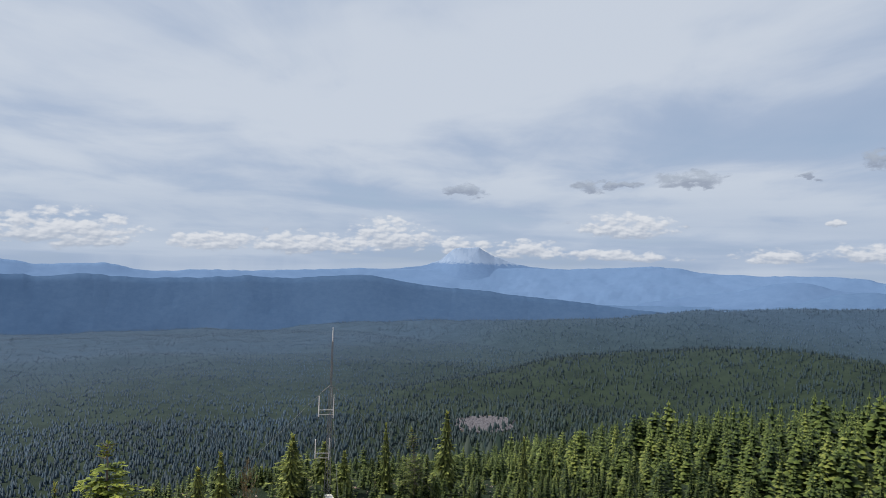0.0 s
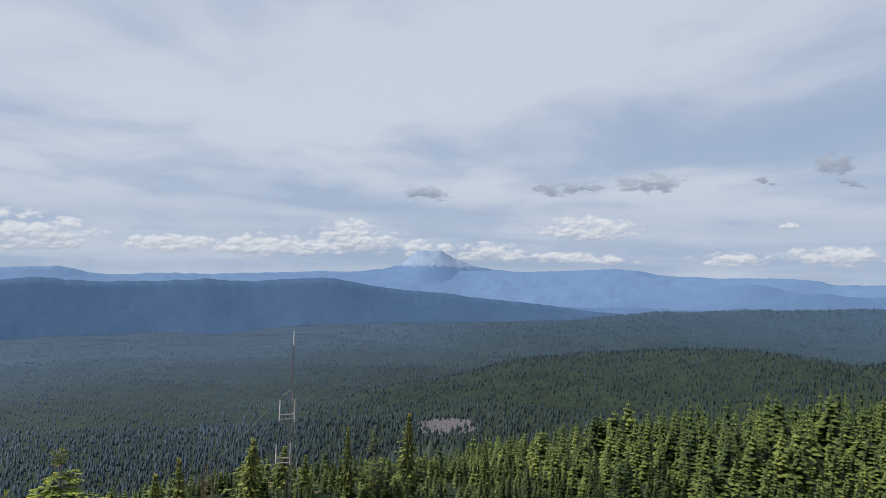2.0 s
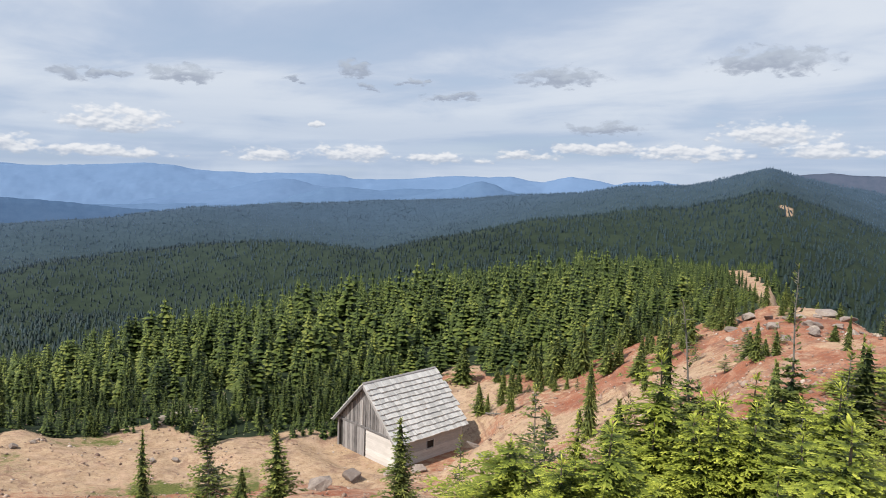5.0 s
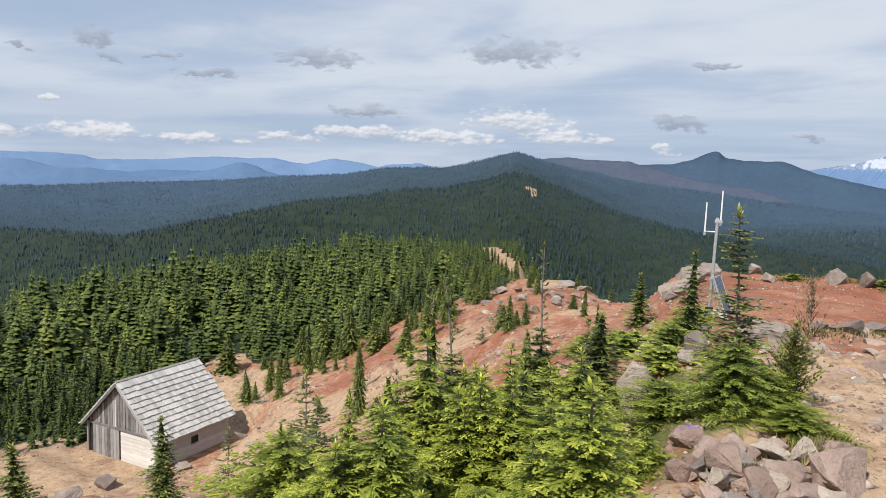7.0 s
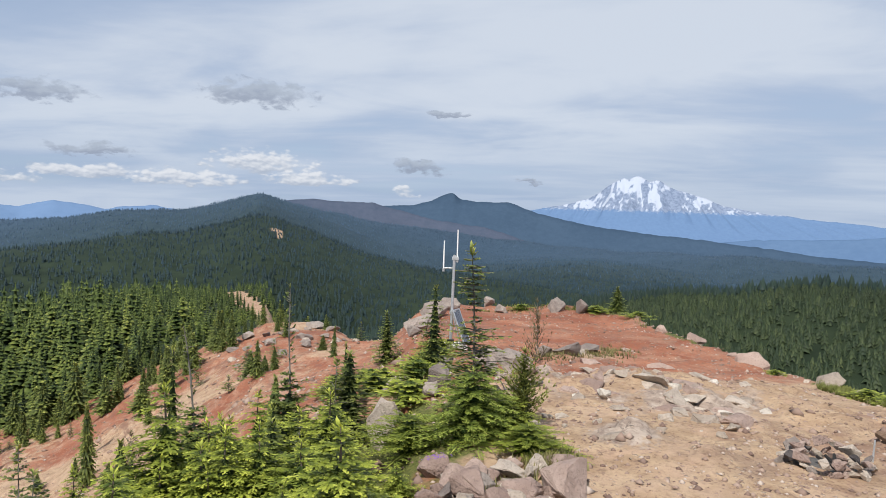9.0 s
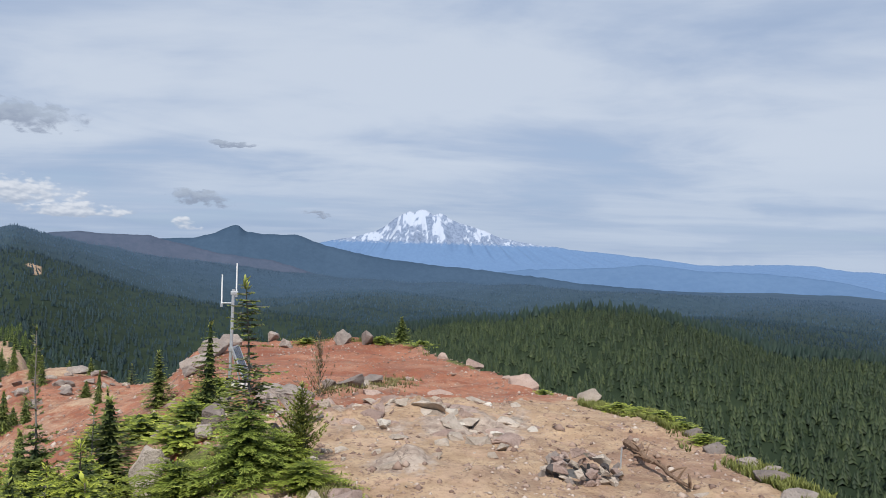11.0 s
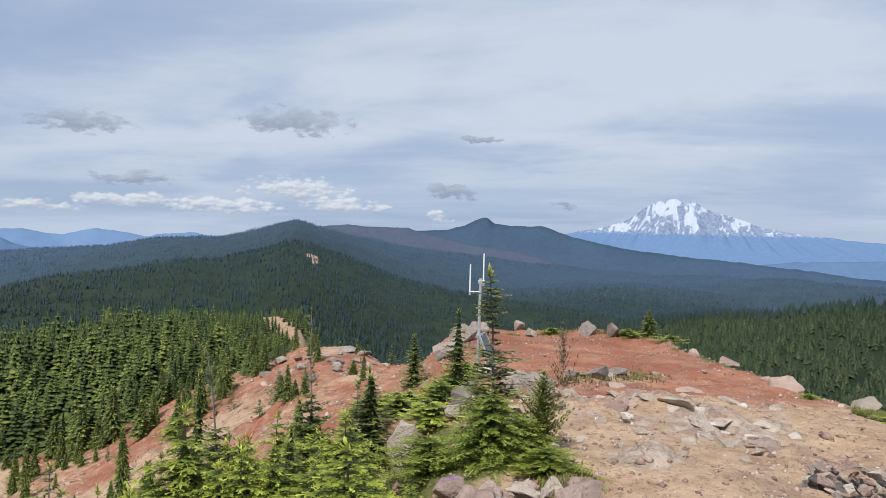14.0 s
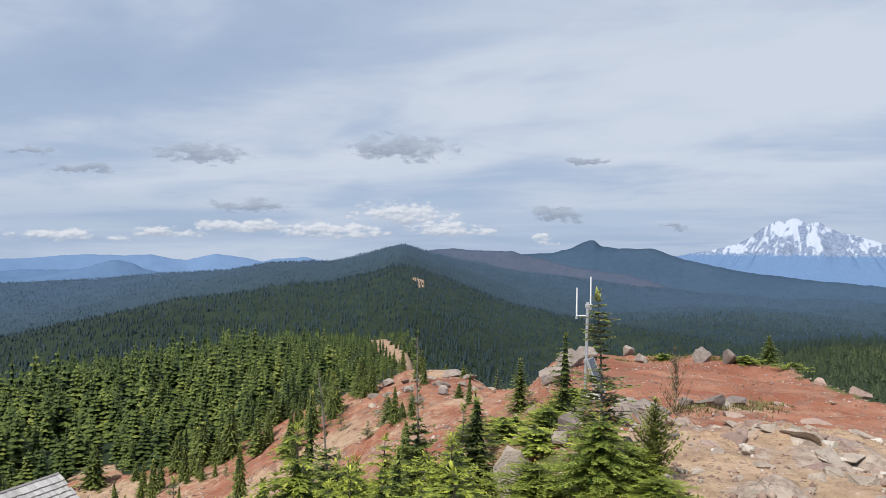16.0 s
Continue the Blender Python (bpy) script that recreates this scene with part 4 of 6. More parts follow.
KINDS = {
    "fir_full": [conifer("fir_tree", 11, 15, 8, 0.40, 0.02, 9, 3, 0.35, 0.12, 0.08, power=0.7, thick=0.0072, fine=0.8, label="bushy young fir with bright yellow-green shoots"),
                 conifer("fir_tree", 12, 16, 8, 0.36, 0.02, 9, 3, 0.30, 0.14, 0.10, power=0.75, thick=0.0072, fine=0.8, label="dense young fir with bright green shoots"),
                 conifer("fir_tree", 24, 12, 7, 0.44, 0.02, 10, 3, 0.2, gap=0.15, power=0.7, thick=0.0076, fine=0.8, label="broad young fir with open boughs")],
    "fir_slim": [conifer("fir_tree", 13, 20, 7, 0.22, 0.04, 5, 1, 0.30, thick=0.009, label="slim dark green fir sapling on the slope", needles=MAT_SAPLING),
                 conifer("fir_tree", 14, 18, 7, 0.23, 0.05, 5, 1, 0.25, 0.15, 0.12, thick=0.009, label="slim fir sapling with short branches", needles=MAT_SAPLING)],
    "fir_sparse": [conifer("fir_tree", 15, 12, 5, 0.28, 0.08, 4, 1, 0.2, 0.25, 0.25, label="thin sparse sapling with gaps between branches", stems=True, needles=MAT_SAPLING, trunk=0.008, body=0),
                   conifer("fir_tree", 16, 13, 5, 0.30, 0.05, 4, 1, 0.15, 0.3, 0.2, label="straggly sapling with pale bare stems", stems=True, needles=MAT_SAPLING, trunk=0.008, body=0)],
    "fir_snagtop": [conifer("fir_tree", 17, 14, 8, 0.27, 0.03, 7, 1, 0.12, bare_top=0.42, power=0.6, thick=0.009, label="layered fir with a thin bare leader", needles=MAT_SAPLING, trunk=0.009),
                    conifer("fir_tree", 18, 15, 8, 0.28, 0.03, 7, 1, 0.2, bare_top=0.34, power=0.65, thick=0.009, bend=-0.08, label="dense fir with a bent dead top", needles=MAT_SAPLING, trunk=0.009)],
    "fir_snag": [conifer("fir_tree", 19, 26, 7, 0.15, 0.04, 4, 1, 0.15, 0.1, 0.15, power=0.4, thick=0.009, label="tall thin wind-worn fir with ragged branches", stems=True, bend=-0.05, needles=MAT_SAPLING, trunk=0.009, body=0, profile=((0, 0.3, 0.42, 0.48, 0.55, 0.66, 0.72, 0.85, 0.95, 1), (0.25, 0.20, 0.15, 0.17, 0.07, 0.045, 0.085, 0.10, 0.05, 0.015)))],
    "pine": [conifer("pine_sapling", 20, 15, 7, 0.32, 0.03, 6, 2, -0.1, 0.35, 0.06, upright=0.5, body=0.45, thick=0.010, label="young pine with upswept needle tufts", needles=MAT_PINE)],
    "shrub": [conifer("bare_shrub", 21, 12, 6, 0.36, 0.05, 5, 1, -0.2, 0.4, 0.35, upright=0.4, thick=0.008, label="thin reddish half-bare shrub", stems=True, trunk=0.007, body=0,
                      needles=plain("dry_needles", (0.13, 0.11, 0.055), 0.8, 0, 0.4, 5.0, 0.1))],
    "bush": [conifer("fir_bush", 22, 6, 11, 1.05, 0.05, 16, 2, 0.30, 0.30, power=0.5, fine=0.6, thick=0.014, body=0.4, label="low spreading fir bush with bright green shoots"),
             conifer("fir_bush", 23, 6, 10, 1.15, 0.05, 16, 2, 0.25, 0.28, power=0.55, fine=0.6, thick=0.014, body=0.4, label="sprawling low fir bush on rocks")],
    "dome": [conifer("fir_bush", 28, 13, 13, 0.66, 0.02, 18, 3, 0.30, 0.16, 0.05, power=0.42, thick=0.0080, fine=0.52, body=0.5, trunk=0.02, needles=MAT_BUSH, label="rounded dense fir bush with drooping green boughs")],
    "round_fir": [conifer("fir_tree", 29, 15, 8, 0.27, 0.03, 6, 2, 0.25, 0.1, 0.08, bare_top=0.10, power=0.42, thick=0.010, label="broad blunt-topped fir with a dead leader")],
    "far_fir": [conifer("fir_tree", 25, 12, 6, 0.29, 0.03, 3, 0, thick=0.018, body=0.7, needles=MAT_SAPLING, label="dense young fir on the red slope"),
                conifer("fir_tree", 26, 12, 6, 0.25, 0.04, 3, 0, 0.3, thick=0.017, body=0.7, label="small dark fir on the red slope", needles=MAT_SAPLING)],
    "far_bush": [conifer("fir_bush", 27, 5, 9, 1.10, 0.05, 5, 0, 0.25, 0.3, power=0.6, thick=0.045, body=0.4, label="creeping green fir mat among stones")],
}
WIDTH = {"dome": 1.4, "round_fir": 0.46, "far_fir": 0.48, "far_bush": 2.0, "fir_full": 0.52, "fir_slim": 0.34, "fir_sparse": 0.46, "fir_snagtop": 0.42, "fir_snag": 0.26, "pine": 0.60, "shrub": 0.75, "bush": 2.0}


def level(x, y):
    return float(ground_height(np.array([x]), np.array([y]))[0])


USED = set()


def plant(kind, x, y, height, width, pick, group):
    """A tree of a kind, standing on the ground."""
    if math.hypot(x, y) > 12 and not (height > 3.7 and math.hypot(x, y) < 30):
        kind = {"fir_full": "far_fir", "fir_slim": "far_fir" if math.hypot(x, y) > 26 else kind, "bush": "far_bush"}.get(kind, kind)
    pattern = KINDS[kind][pick % len(KINDS[kind])]
    wide = min(2.2, max(0.6, width / (height * WIDTH[kind])))
    m = pose(x, y, level(x, y) - 0.03 * height, random.uniform(-2, 2), random.uniform(-2, 2), -math.degrees(math.atan2(x, y)) if "snag" in kind else random.uniform(0, 360)) @ Matrix.Diagonal((height * wide, height * wide, height, 1))
    if pattern.name not in USED:
        USED.add(pattern.name)
        pattern.matrix_basis = m
        tree = pattern
    else:
        tree = copy_thing(pattern, pose(0, 0, 0))
        tree.matrix_basis = m
    return tagged(tree, group=group)


# kind, x, y, height, width
SUMMIT_TREES = (
    ("fir_snag", 10.44, 2.30, 2.54, 0.66), ("fir_slim", 14.55, 4.01, 1.87, 0.69), ("fir_slim", 20.91, 7.15, 1.57, 0.80),
    ("fir_slim", 13.06, 5.32, 1.52, 0.41), ("fir_snagtop", 9.95, 4.93, 3.01, 0.95), ("fir_snagtop", 8.46, 5.53, 2.92, 1.05),
    ("fir_slim", 10.76, 7.49, 2.79, 0.50), ("shrub", 17.93, 2.28, 1.75, 0.69), ("pine", 10.36, 1.55, 1.12, 0.77),
    ("dome", 9.42, 2.08, 0.95, 1.55), ("bush", 9.12, 1.28, 0.34, 1.35), ("bush", 9.25, 2.85, 0.55, 1.5), ("bush", 9.9, 1.75, 0.5, 1.2), ("fir_full", 35.06, 0.79, 1.2, 1.5),
    ("fir_slim", 11.20, 4.58, 1.44, 0.42), ("fir_slim", 7.70, 4.07, 1.33, 0.48))
SLOPE_TREES = (
    ("fir_full", 6.63, 4.67, 2.02, 1.26), ("fir_full", 7.96, 4.43, 1.64, 0.92), ("fir_full", 8.55, 4.15, 1.25, 1.0),
    ("fir_full", 6.25, 3.78, 1.33, 0.87), ("fir_full", 7.10, 2.85, 0.80, 1.0), ("fir_full", 6.40, 3.09, 1.11, 0.96),
    ("fir_full", 7.45, 2.45, 0.45, 0.6), ("fir_full", 6.85, 6.02, 1.37, 0.65), ("fir_sparse", 8.98, 8.85, 1.89, 0.90),
    ("shrub", 13.58, 10.39, 1.65, 1.09), ("fir_sparse", 7.64, 7.35, 1.42, 0.93), ("fir_full", 5.90, 6.26, 1.08, 1.32),
    ("fir_sparse", 12.83, 15.48, 2.10, 0.98), ("fir_slim", 12.67, 18.12, 2.85, 1.11), ("fir_slim", 10.34, 21.78, 2.90, 1.37),
    ("fir_snag", 8.30, 22.64, 3.58, 1.10), ("fir_slim", 6.65, 24.21, 3.40, 0.89), ("fir_full", 7.66, 18.59, 1.48, 1.00))
BENCH_TREES = (
    ("fir_slim", 22.97, 19.48, 3.18, 0.86), ("fir_sparse", 29.75, 16.69, 1.35, 1.33), ("fir_sparse", 32.05, 16.62, 0.9, 0.8),
    ("fir_sparse", 37.48, 14.24, 1.50, 0.74), ("fir_slim", 28.31, 23.98, 2.60, 1.06), ("fir_full", 31.64, 36.24, 1.87, 1.46),
    ("fir_full", 37.19, 40.66, 1.2, 1.05), ("fir_full", 37.73, 35.93, 1.2, 1.24), ("fir_full", 37.10, 44.72, 2.94, 2.52),
    ("fir_full", 26.30, 14.61, 1.3, 1.17), ("fir_slim", 26.72, 13.83, 1.1, 0.70), ("fir_slim", 25.12, 21.29, 2.0, 0.89),
    ("round_fir", -9.37, 21.18, 4.75, 2.7), ("fir_slim", -10.21, 19.68, 3.81, 0.6), ("fir_full", -10.73, 36.62, 4.07, 1.80))
FOREST_FOOT_TREES = (
    ("fir_snag", -1.6, 47.5, 4.4, 1.2),
    ("fir_full", 0.3, 50.0, 5.4, 2.6), ("fir_full", -8.9, 44.3, 3.2, 1.8), ("fir_slim", -3.5, 47.9, 4.4, 1.5), ("fir_full", -6.0, 46.0, 2.6, 1.6), ("fir_slim", 5.5, 49.5, 4.2, 1.5),
    ("fir_full", 38.8, 38.5, 2.6, 1.75), ("fir_full", 39.4, 36.8, 3.0, 2.7), ("fir_full", 39.1, 34.0, 3.6, 2.3), ("fir_full", 36.7, 29.8, 2.2, 2.0), ("fir_full", 31.5, 23.5, 1.5, 2.0),
    ("fir_full", 34.2, 24.0, 2.5, 1.6), ("fir_full", 37.9, 24.9, 2.1, 1.6), ("fir_slim", 40.2, 29.2, 1.9, 1.1), ("fir_full", 46.0, 30.5, 2.2, 1.5), ("fir_slim", 34.5, 33.4, 0.8, 0.6),
    ("fir_slim", 34.9, 32.6, 0.85, 0.55), ("fir_full", 42.5, 33.0, 2.6, 1.7), ("fir_full", 44.5, 27.5, 2.0, 1.5), ("fir_full", 40.8, 38.6, 2.4, 1.8), ("fir_full", 43.5, 36.5, 3.1, 2.0),
    ("fir_full", -11.54, 35.32, 3.62, 2.20), ("shrub", -9.38, 35.95, 4.02, 1.76), ("fir_slim", -7.95, 20.69, 3.46, 0.70),
    ("fir_full", -9.16, 46.25, 3.60, 2.59), ("fir_full", -7.83, 49.53, 2.88, 2.37), ("fir_slim", 7.89, 47.45, 1.2, 0.62),
    ("fir_full", 9.96, 47.06, 1.2, 0.85))
for group, rows in (("young firs on the summit", SUMMIT_TREES), ("young firs on the near slope", SLOPE_TREES),
                    ("scattered firs on the red bench", BENCH_TREES), ("firs at the foot of the forest", FOREST_FOOT_TREES)):
    for i, (kind, x, y, h, wide) in enumerate(rows):
        plant(kind, x, y, h, wide, i, group)
# undergrowth that fills the near slope, but for the standing stone and the heap of rocks
filler = random.Random(8)


def clear_ground(x, y):
    a, r = math.degrees(math.atan2(x, y)), math.hypot(x, y)
    return not (67.6 < a < 73.0 and 8.2 < r < 10.9) and not (a > 73.2 and r < 8.9)


for i in range(30):
    a, r = filler.uniform(44, 70), filler.uniform(5.0, 9.8)
    d = heading(a)
    h, wide = filler.uniform(0.35, 0.75), filler.uniform(0.8, 1.5)
    if clear_ground(d.x * r, d.y * r):
        plant("bush" if i % 3 else "fir_full", d.x * r, d.y * r, h, wide, i, "low firs on the near slope")
for i in range(16):
    a, r = filler.uniform(50, 70), filler.uniform(8.0, 13.0)
    d = heading(a)
    h = filler.uniform(0.9, 1.7)
    wide = h * filler.uniform(0.4, 0.65)
    if clear_ground(d.x * r, d.y * r):
        plant(("fir_full", "fir_slim", "fir_full", "fir_sparse")[i % 4], d.x * r, d.y * r, h, wide, i, "young firs on the near slope")
for a, r, h, wide in ((105.5, 17.3, 0.22, 1.5), (107, 16.4, 0.2, 1.4), (108.6, 15.6, 0.2, 1.4), (110.2, 14.7, 0.18, 1.3), (111.6, 13.8, 0.16, 1.1), (87.2, 34.2, 0.35, 2.2), (90.3, 33.0, 0.3, 1.6),
                       (81.5, 35.5, 0.3, 2.0), (99.8, 20.8, 0.15, 1.2)):
    d = heading(a)
    plant("bush", d.x * r, d.y * r, h, wide, 1, "creeping green mats along the rim")
plant("fir_full", heading(119.6).x * 14, heading(119.6).y * 14, 2.3, 1.3, 0, "young firs on the summit")
for i in range(14):
    a, r = filler.uniform(66, 76), filler.uniform(11.5, 22)
    d = heading(a)
    plant("bush", d.x * r, d.y * r, filler.uniform(0.25, 0.5), filler.uniform(0.8, 1.6), i, "low firs along the summit's shoulder")
for i in range(26):
    a, r = filler.uniform(40, 68), filler.uniform(26, 56)
    d = heading(a)
    plant(("fir_slim", "fir_full", "fir_sparse")[i % 3], d.x * r, d.y * r, filler.uniform(0.5, 1.5), filler.uniform(0.5, 0.9), i, "scattered saplings on the red slope")


for i in range(44):
    a = filler.uniform(41, 63)
    r = float(np.interp(a, (41, 48, 56, 60, 63), (52, 50, 48, 50, 52))) + filler.uniform(-6, 2)
    d = heading(a)
    h = filler.uniform(0.7, 2.6)
    plant(("fir_full", "fir_slim")[i % 2], d.x * r, d.y * r, h, h * filler.uniform(0.4, 0.6), i, "scattered saplings on the red slope")
for i in range(26):
    a, r = filler.uniform(47, 68), filler.uniform(5.6, 9.6)
    d = heading(a)
    h = filler.uniform(0.7, 1.55)
    wide = h * filler.uniform(0.6, 0.8)
    if clear_ground(d.x * r, d.y * r):
        plant("fir_full", d.x * r, d.y * r, h, wide, i, "young firs on the near slope")


# ---------------------------------------------------------------- woods
def template(levels, per, spread, seed):
    """A small conifer one metre high for the woods: corners, triangles and values for new growth and inner shade."""
    rng = random.Random(seed)
    co, tri, age_shade = [], [], []
    skirts(co, tri, age_shade, levels, per, 0.02, 0.97, lambda u: spread * (1 - u) ** 0.85 + 0.012, rng)
    return np.array([tuple(c) for c in co], np.float32), np.array(tri, np.int32), np.array(age_shade, np.float32)


def fir_shape(levels, per, spread, seed, power=0.8):
    """A fir one metre high for the near woods: whorls of drooping boughs round a core coloured dark, as in shade."""
    rng = random.Random(seed)
    co, tri, age_shade = [], [], []
    for i in range(levels):
        u = (i + rng.uniform(0, 0.5)) / levels
        z = 0.03 + 0.93 * u
        reach = spread * (1 - u) ** power + 0.014
        spin = rng.uniform(0, 6.28)
        for k in range(max(4, round(per * (1 - 0.45 * u)))):
            a = spin + 6.2832 * k / max(4, round(per * (1 - 0.45 * u))) + rng.uniform(-0.3, 0.3)
            L = reach * rng.uniform(0.62, 1.25)
            out, side = Vector((math.cos(a), math.sin(a), 0)), Vector((-math.sin(a), math.cos(a), 0))
            wide = L * rng.uniform(0.26, 0.42) + 0.006
            drop = L * rng.uniform(0.10, 0.45)
            at = Vector((0, 0, z + rng.uniform(-0.012, 0.012)))
            n = len(co)
            co += [at, at + out * (L * 0.62) + side * wide - Vector((0, 0, drop * 0.85)), at + out * L - Vector((0, 0, drop * 0.8)),
                   at + out * (L * 0.58) - side * wide - Vector((0, 0, drop * 0.85)), at + out * (L * 0.6) + Vector((0, 0, 0.02 - drop * 0.25))]
            y = rng.uniform(-0.12, 0.12)
            # Bough roots are painted dark for inner shade; tips are young growth.
            age_shade += [-0.5, 0.40 + y, 0.85 + y, 0.40 + y, 0.62 + y]
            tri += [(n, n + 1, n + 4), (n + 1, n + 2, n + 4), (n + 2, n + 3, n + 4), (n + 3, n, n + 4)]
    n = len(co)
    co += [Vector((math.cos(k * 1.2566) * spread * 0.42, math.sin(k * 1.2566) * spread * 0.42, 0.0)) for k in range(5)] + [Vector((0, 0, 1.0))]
    # The core is painted darkest, as shade at the heart of the crown.
    age_shade += [-0.6] * 5 + [0.5]
    tri += [(n + k, n + (k + 1) % 5, n + 5) for k in range(5)]
    return np.array([tuple(c) for c in co], np.float32), np.array(tri, np.int32), np.array(age_shade, np.float32)


def woods(name, places, heights, templates, mat, label, seed, widths=(0.85, 1.2)):
    """Many conifers in one mesh, from a few shapes turned and sized at random."""
    rng = np.random.default_rng(seed)
    kind = rng.integers(0, len(templates), len(places))
    cos, tris, age_shades, base = [], [], [], 0
    for q, (tc, tt, ta) in enumerate(templates):
        p, h = places[kind == q], heights[kind == q]
        n = len(p)
        a, w = rng.uniform(0, 6.2832, n), rng.uniform(*widths, n) * h
        ca, sa = np.cos(a)[:, None], np.sin(a)[:, None]
        v = np.empty((n, len(tc), 3), np.float32)
        v[..., 0] = p[:, :1] + (tc[:, 0] * ca - tc[:, 1] * sa) * w[:, None]
        v[..., 1] = p[:, 1:2] + (tc[:, 0] * sa + tc[:, 1] * ca) * w[:, None]
        v[..., 2] = p[:, 2:] + tc[:, 2] * h[:, None]
        cos.append(v.reshape(-1, 3))
        tris.append((tt[None] + (base + np.arange(n) * len(tc))[:, None, None]).reshape(-1, 3))
        age_shades.append((ta[None] + rng.normal(0, 0.16, (n, 1))).astype(np.float32).ravel())
        base += n * len(tc)
    me = bulk_mesh(name, np.concatenate(cos), np.concatenate(tris), mat)
    me.attributes.new("age_shade", "FLOAT", "POINT").data.foreach_set("value", np.concatenate(age_shades))
    return tagged(new(name, me), label, "forest", kind="stuff")


def scatter(rng, az0, az1, r0, r1, spacing):
    """Places spread over a sector of the land, where trees grow."""
    n = int(0.5 * radians(az1 - az0) * (r1 ** 2 - r0 ** 2) / spacing ** 2)
    az = np.radians(rng.uniform(az0, az1, n))
    r = np.sqrt(rng.uniform(r0 ** 2, r1 ** 2, n))
    x, y = r * np.sin(az), r * np.cos(az)
    keep = forest_mask(x, y) > rng.uniform(0.05, 0.7, n)
    x, y = x[keep], y[keep]
    return np.stack([x, y, ground_height(x, y) - 0.2], -1)


def tree_height(p, rng):
    """Trees are taller in the middle of the slope than towards its ends, sized to fit the treeline to the camera's
    view.
    """
    az = np.degrees(np.arctan2(p[:, 0], p[:, 1]))
    grown = np.interp(np.hypot(p[:, 0], p[:, 1]), (42, 54, 72, 95), (0.40, 0.52, 0.78, 1.08))
    return np.interp(az, (-25, -17, -11, 0, 10, 20, 30, 45, 50, 54, 57, 59, 63, 66, 130), (1.1, 2.0, 3.6, 4.0, 4.9, 6.0, 6.5, 6.3, 5.8, 4.9, 3.4, 2.4, 2.2, 3.4, 5)) * grown * (rng.uniform(0.5, 1.0, len(p)) + 0.25 * (rng.random(len(p)) > 0.88))


rng = np.random.default_rng(5)
CONE = (np.array([(0.17, 0, 0), (0, 0.17, 0), (-0.17, 0, 0), (0, -0.17, 0), (0, 0, 1.0)], np.float32), np.array([(0, 1, 4), (1, 2, 4), (2, 3, 4), (3, 0, 4)], np.int32), np.array((0.2, 0.2, 0.2, 0.2, 0.6), np.float32))
SPIRE = (np.array([(0.20, 0, 0), (-0.1, 0.17, 0.05), (-0.1, -0.17, 0), (0, 0, 0.62), (0.13, 0.05, 0.36), (-0.1, 0.09, 0.32), (-0.03, -0.14, 0.38), (0, 0, 1.0)], np.float32),
         np.array([(0, 1, 3), (1, 2, 3), (2, 0, 3), (4, 5, 7), (5, 6, 7), (6, 4, 7)], np.int32), np.array((0.2, 0.2, 0.2, 0.5, 0.3, 0.3, 0.3, 0.7), np.float32))
EAST = [template(4, 4, w, s) for w, s in ((0.21, 41), (0.25, 42), (0.18, 43))]
MIDDLE = [fir_shape(8, 6, w, s) for w, s in ((0.22, 45), (0.19, 46), (0.25, 47))]
NEAR = [fir_shape(13, 9, w, s, q) for w, s, q in ((0.23, 51, 0.8), (0.19, 52, 0.75), (0.27, 53, 0.65), (0.21, 54, 0.9), (0.25, 55, 0.7))]
far = np.concatenate([scatter(rng, -36, 131, 1000, 1850, 8.2), scatter(rng, -36, 131, 560, 1000, 5.4), scatter(rng, -36, 131, 330, 560, 4.2), scatter(rng, -36, 5, 330, 560, 4.6), scatter(rng, -36, 5, 120, 330, 3.3)])
seen = haze_distance(far[:, 0], far[:, 1])
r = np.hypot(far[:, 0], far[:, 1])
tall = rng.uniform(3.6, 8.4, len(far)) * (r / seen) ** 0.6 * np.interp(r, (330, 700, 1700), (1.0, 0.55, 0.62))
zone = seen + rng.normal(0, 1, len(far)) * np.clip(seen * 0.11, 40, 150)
# One haze tint per distance band, mixed at random along the edges.
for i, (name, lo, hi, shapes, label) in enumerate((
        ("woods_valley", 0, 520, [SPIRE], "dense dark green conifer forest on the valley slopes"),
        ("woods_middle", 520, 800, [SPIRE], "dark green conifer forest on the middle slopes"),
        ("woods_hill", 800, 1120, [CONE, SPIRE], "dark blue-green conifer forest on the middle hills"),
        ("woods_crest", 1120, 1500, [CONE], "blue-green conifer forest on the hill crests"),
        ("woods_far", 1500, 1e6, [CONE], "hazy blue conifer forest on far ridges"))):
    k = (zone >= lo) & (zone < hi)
    woods(name, far[k], tall[k], shapes, HAZED_STANDS[i], label, 2, (1.2, 2.0))
p = np.concatenate([scatter(rng, 66, 131, 30, 330, 2.6), scatter(rng, 86, 131, 22, 170, 1.75)])
woods("woods_east", p, rng.uniform(2.4, 5.0, len(p)), EAST, MAT_EAST, "dense dark conifer forest below the summit rim", 3, (1.1, 1.9))
p = np.concatenate([scatter(rng, 5, 66, 64, 150, 2.05), scatter(rng, 5, 66, 150, 330, 3.0), scatter(rng, -36, 5, 64, 120, 2.7)])
r = np.hypot(p[:, 0], p[:, 1])
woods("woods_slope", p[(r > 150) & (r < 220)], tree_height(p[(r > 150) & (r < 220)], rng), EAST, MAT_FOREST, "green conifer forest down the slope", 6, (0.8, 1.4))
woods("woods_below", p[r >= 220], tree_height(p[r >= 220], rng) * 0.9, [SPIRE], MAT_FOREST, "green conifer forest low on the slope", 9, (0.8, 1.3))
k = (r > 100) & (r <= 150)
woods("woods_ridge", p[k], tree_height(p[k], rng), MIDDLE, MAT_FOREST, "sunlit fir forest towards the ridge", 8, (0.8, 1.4))
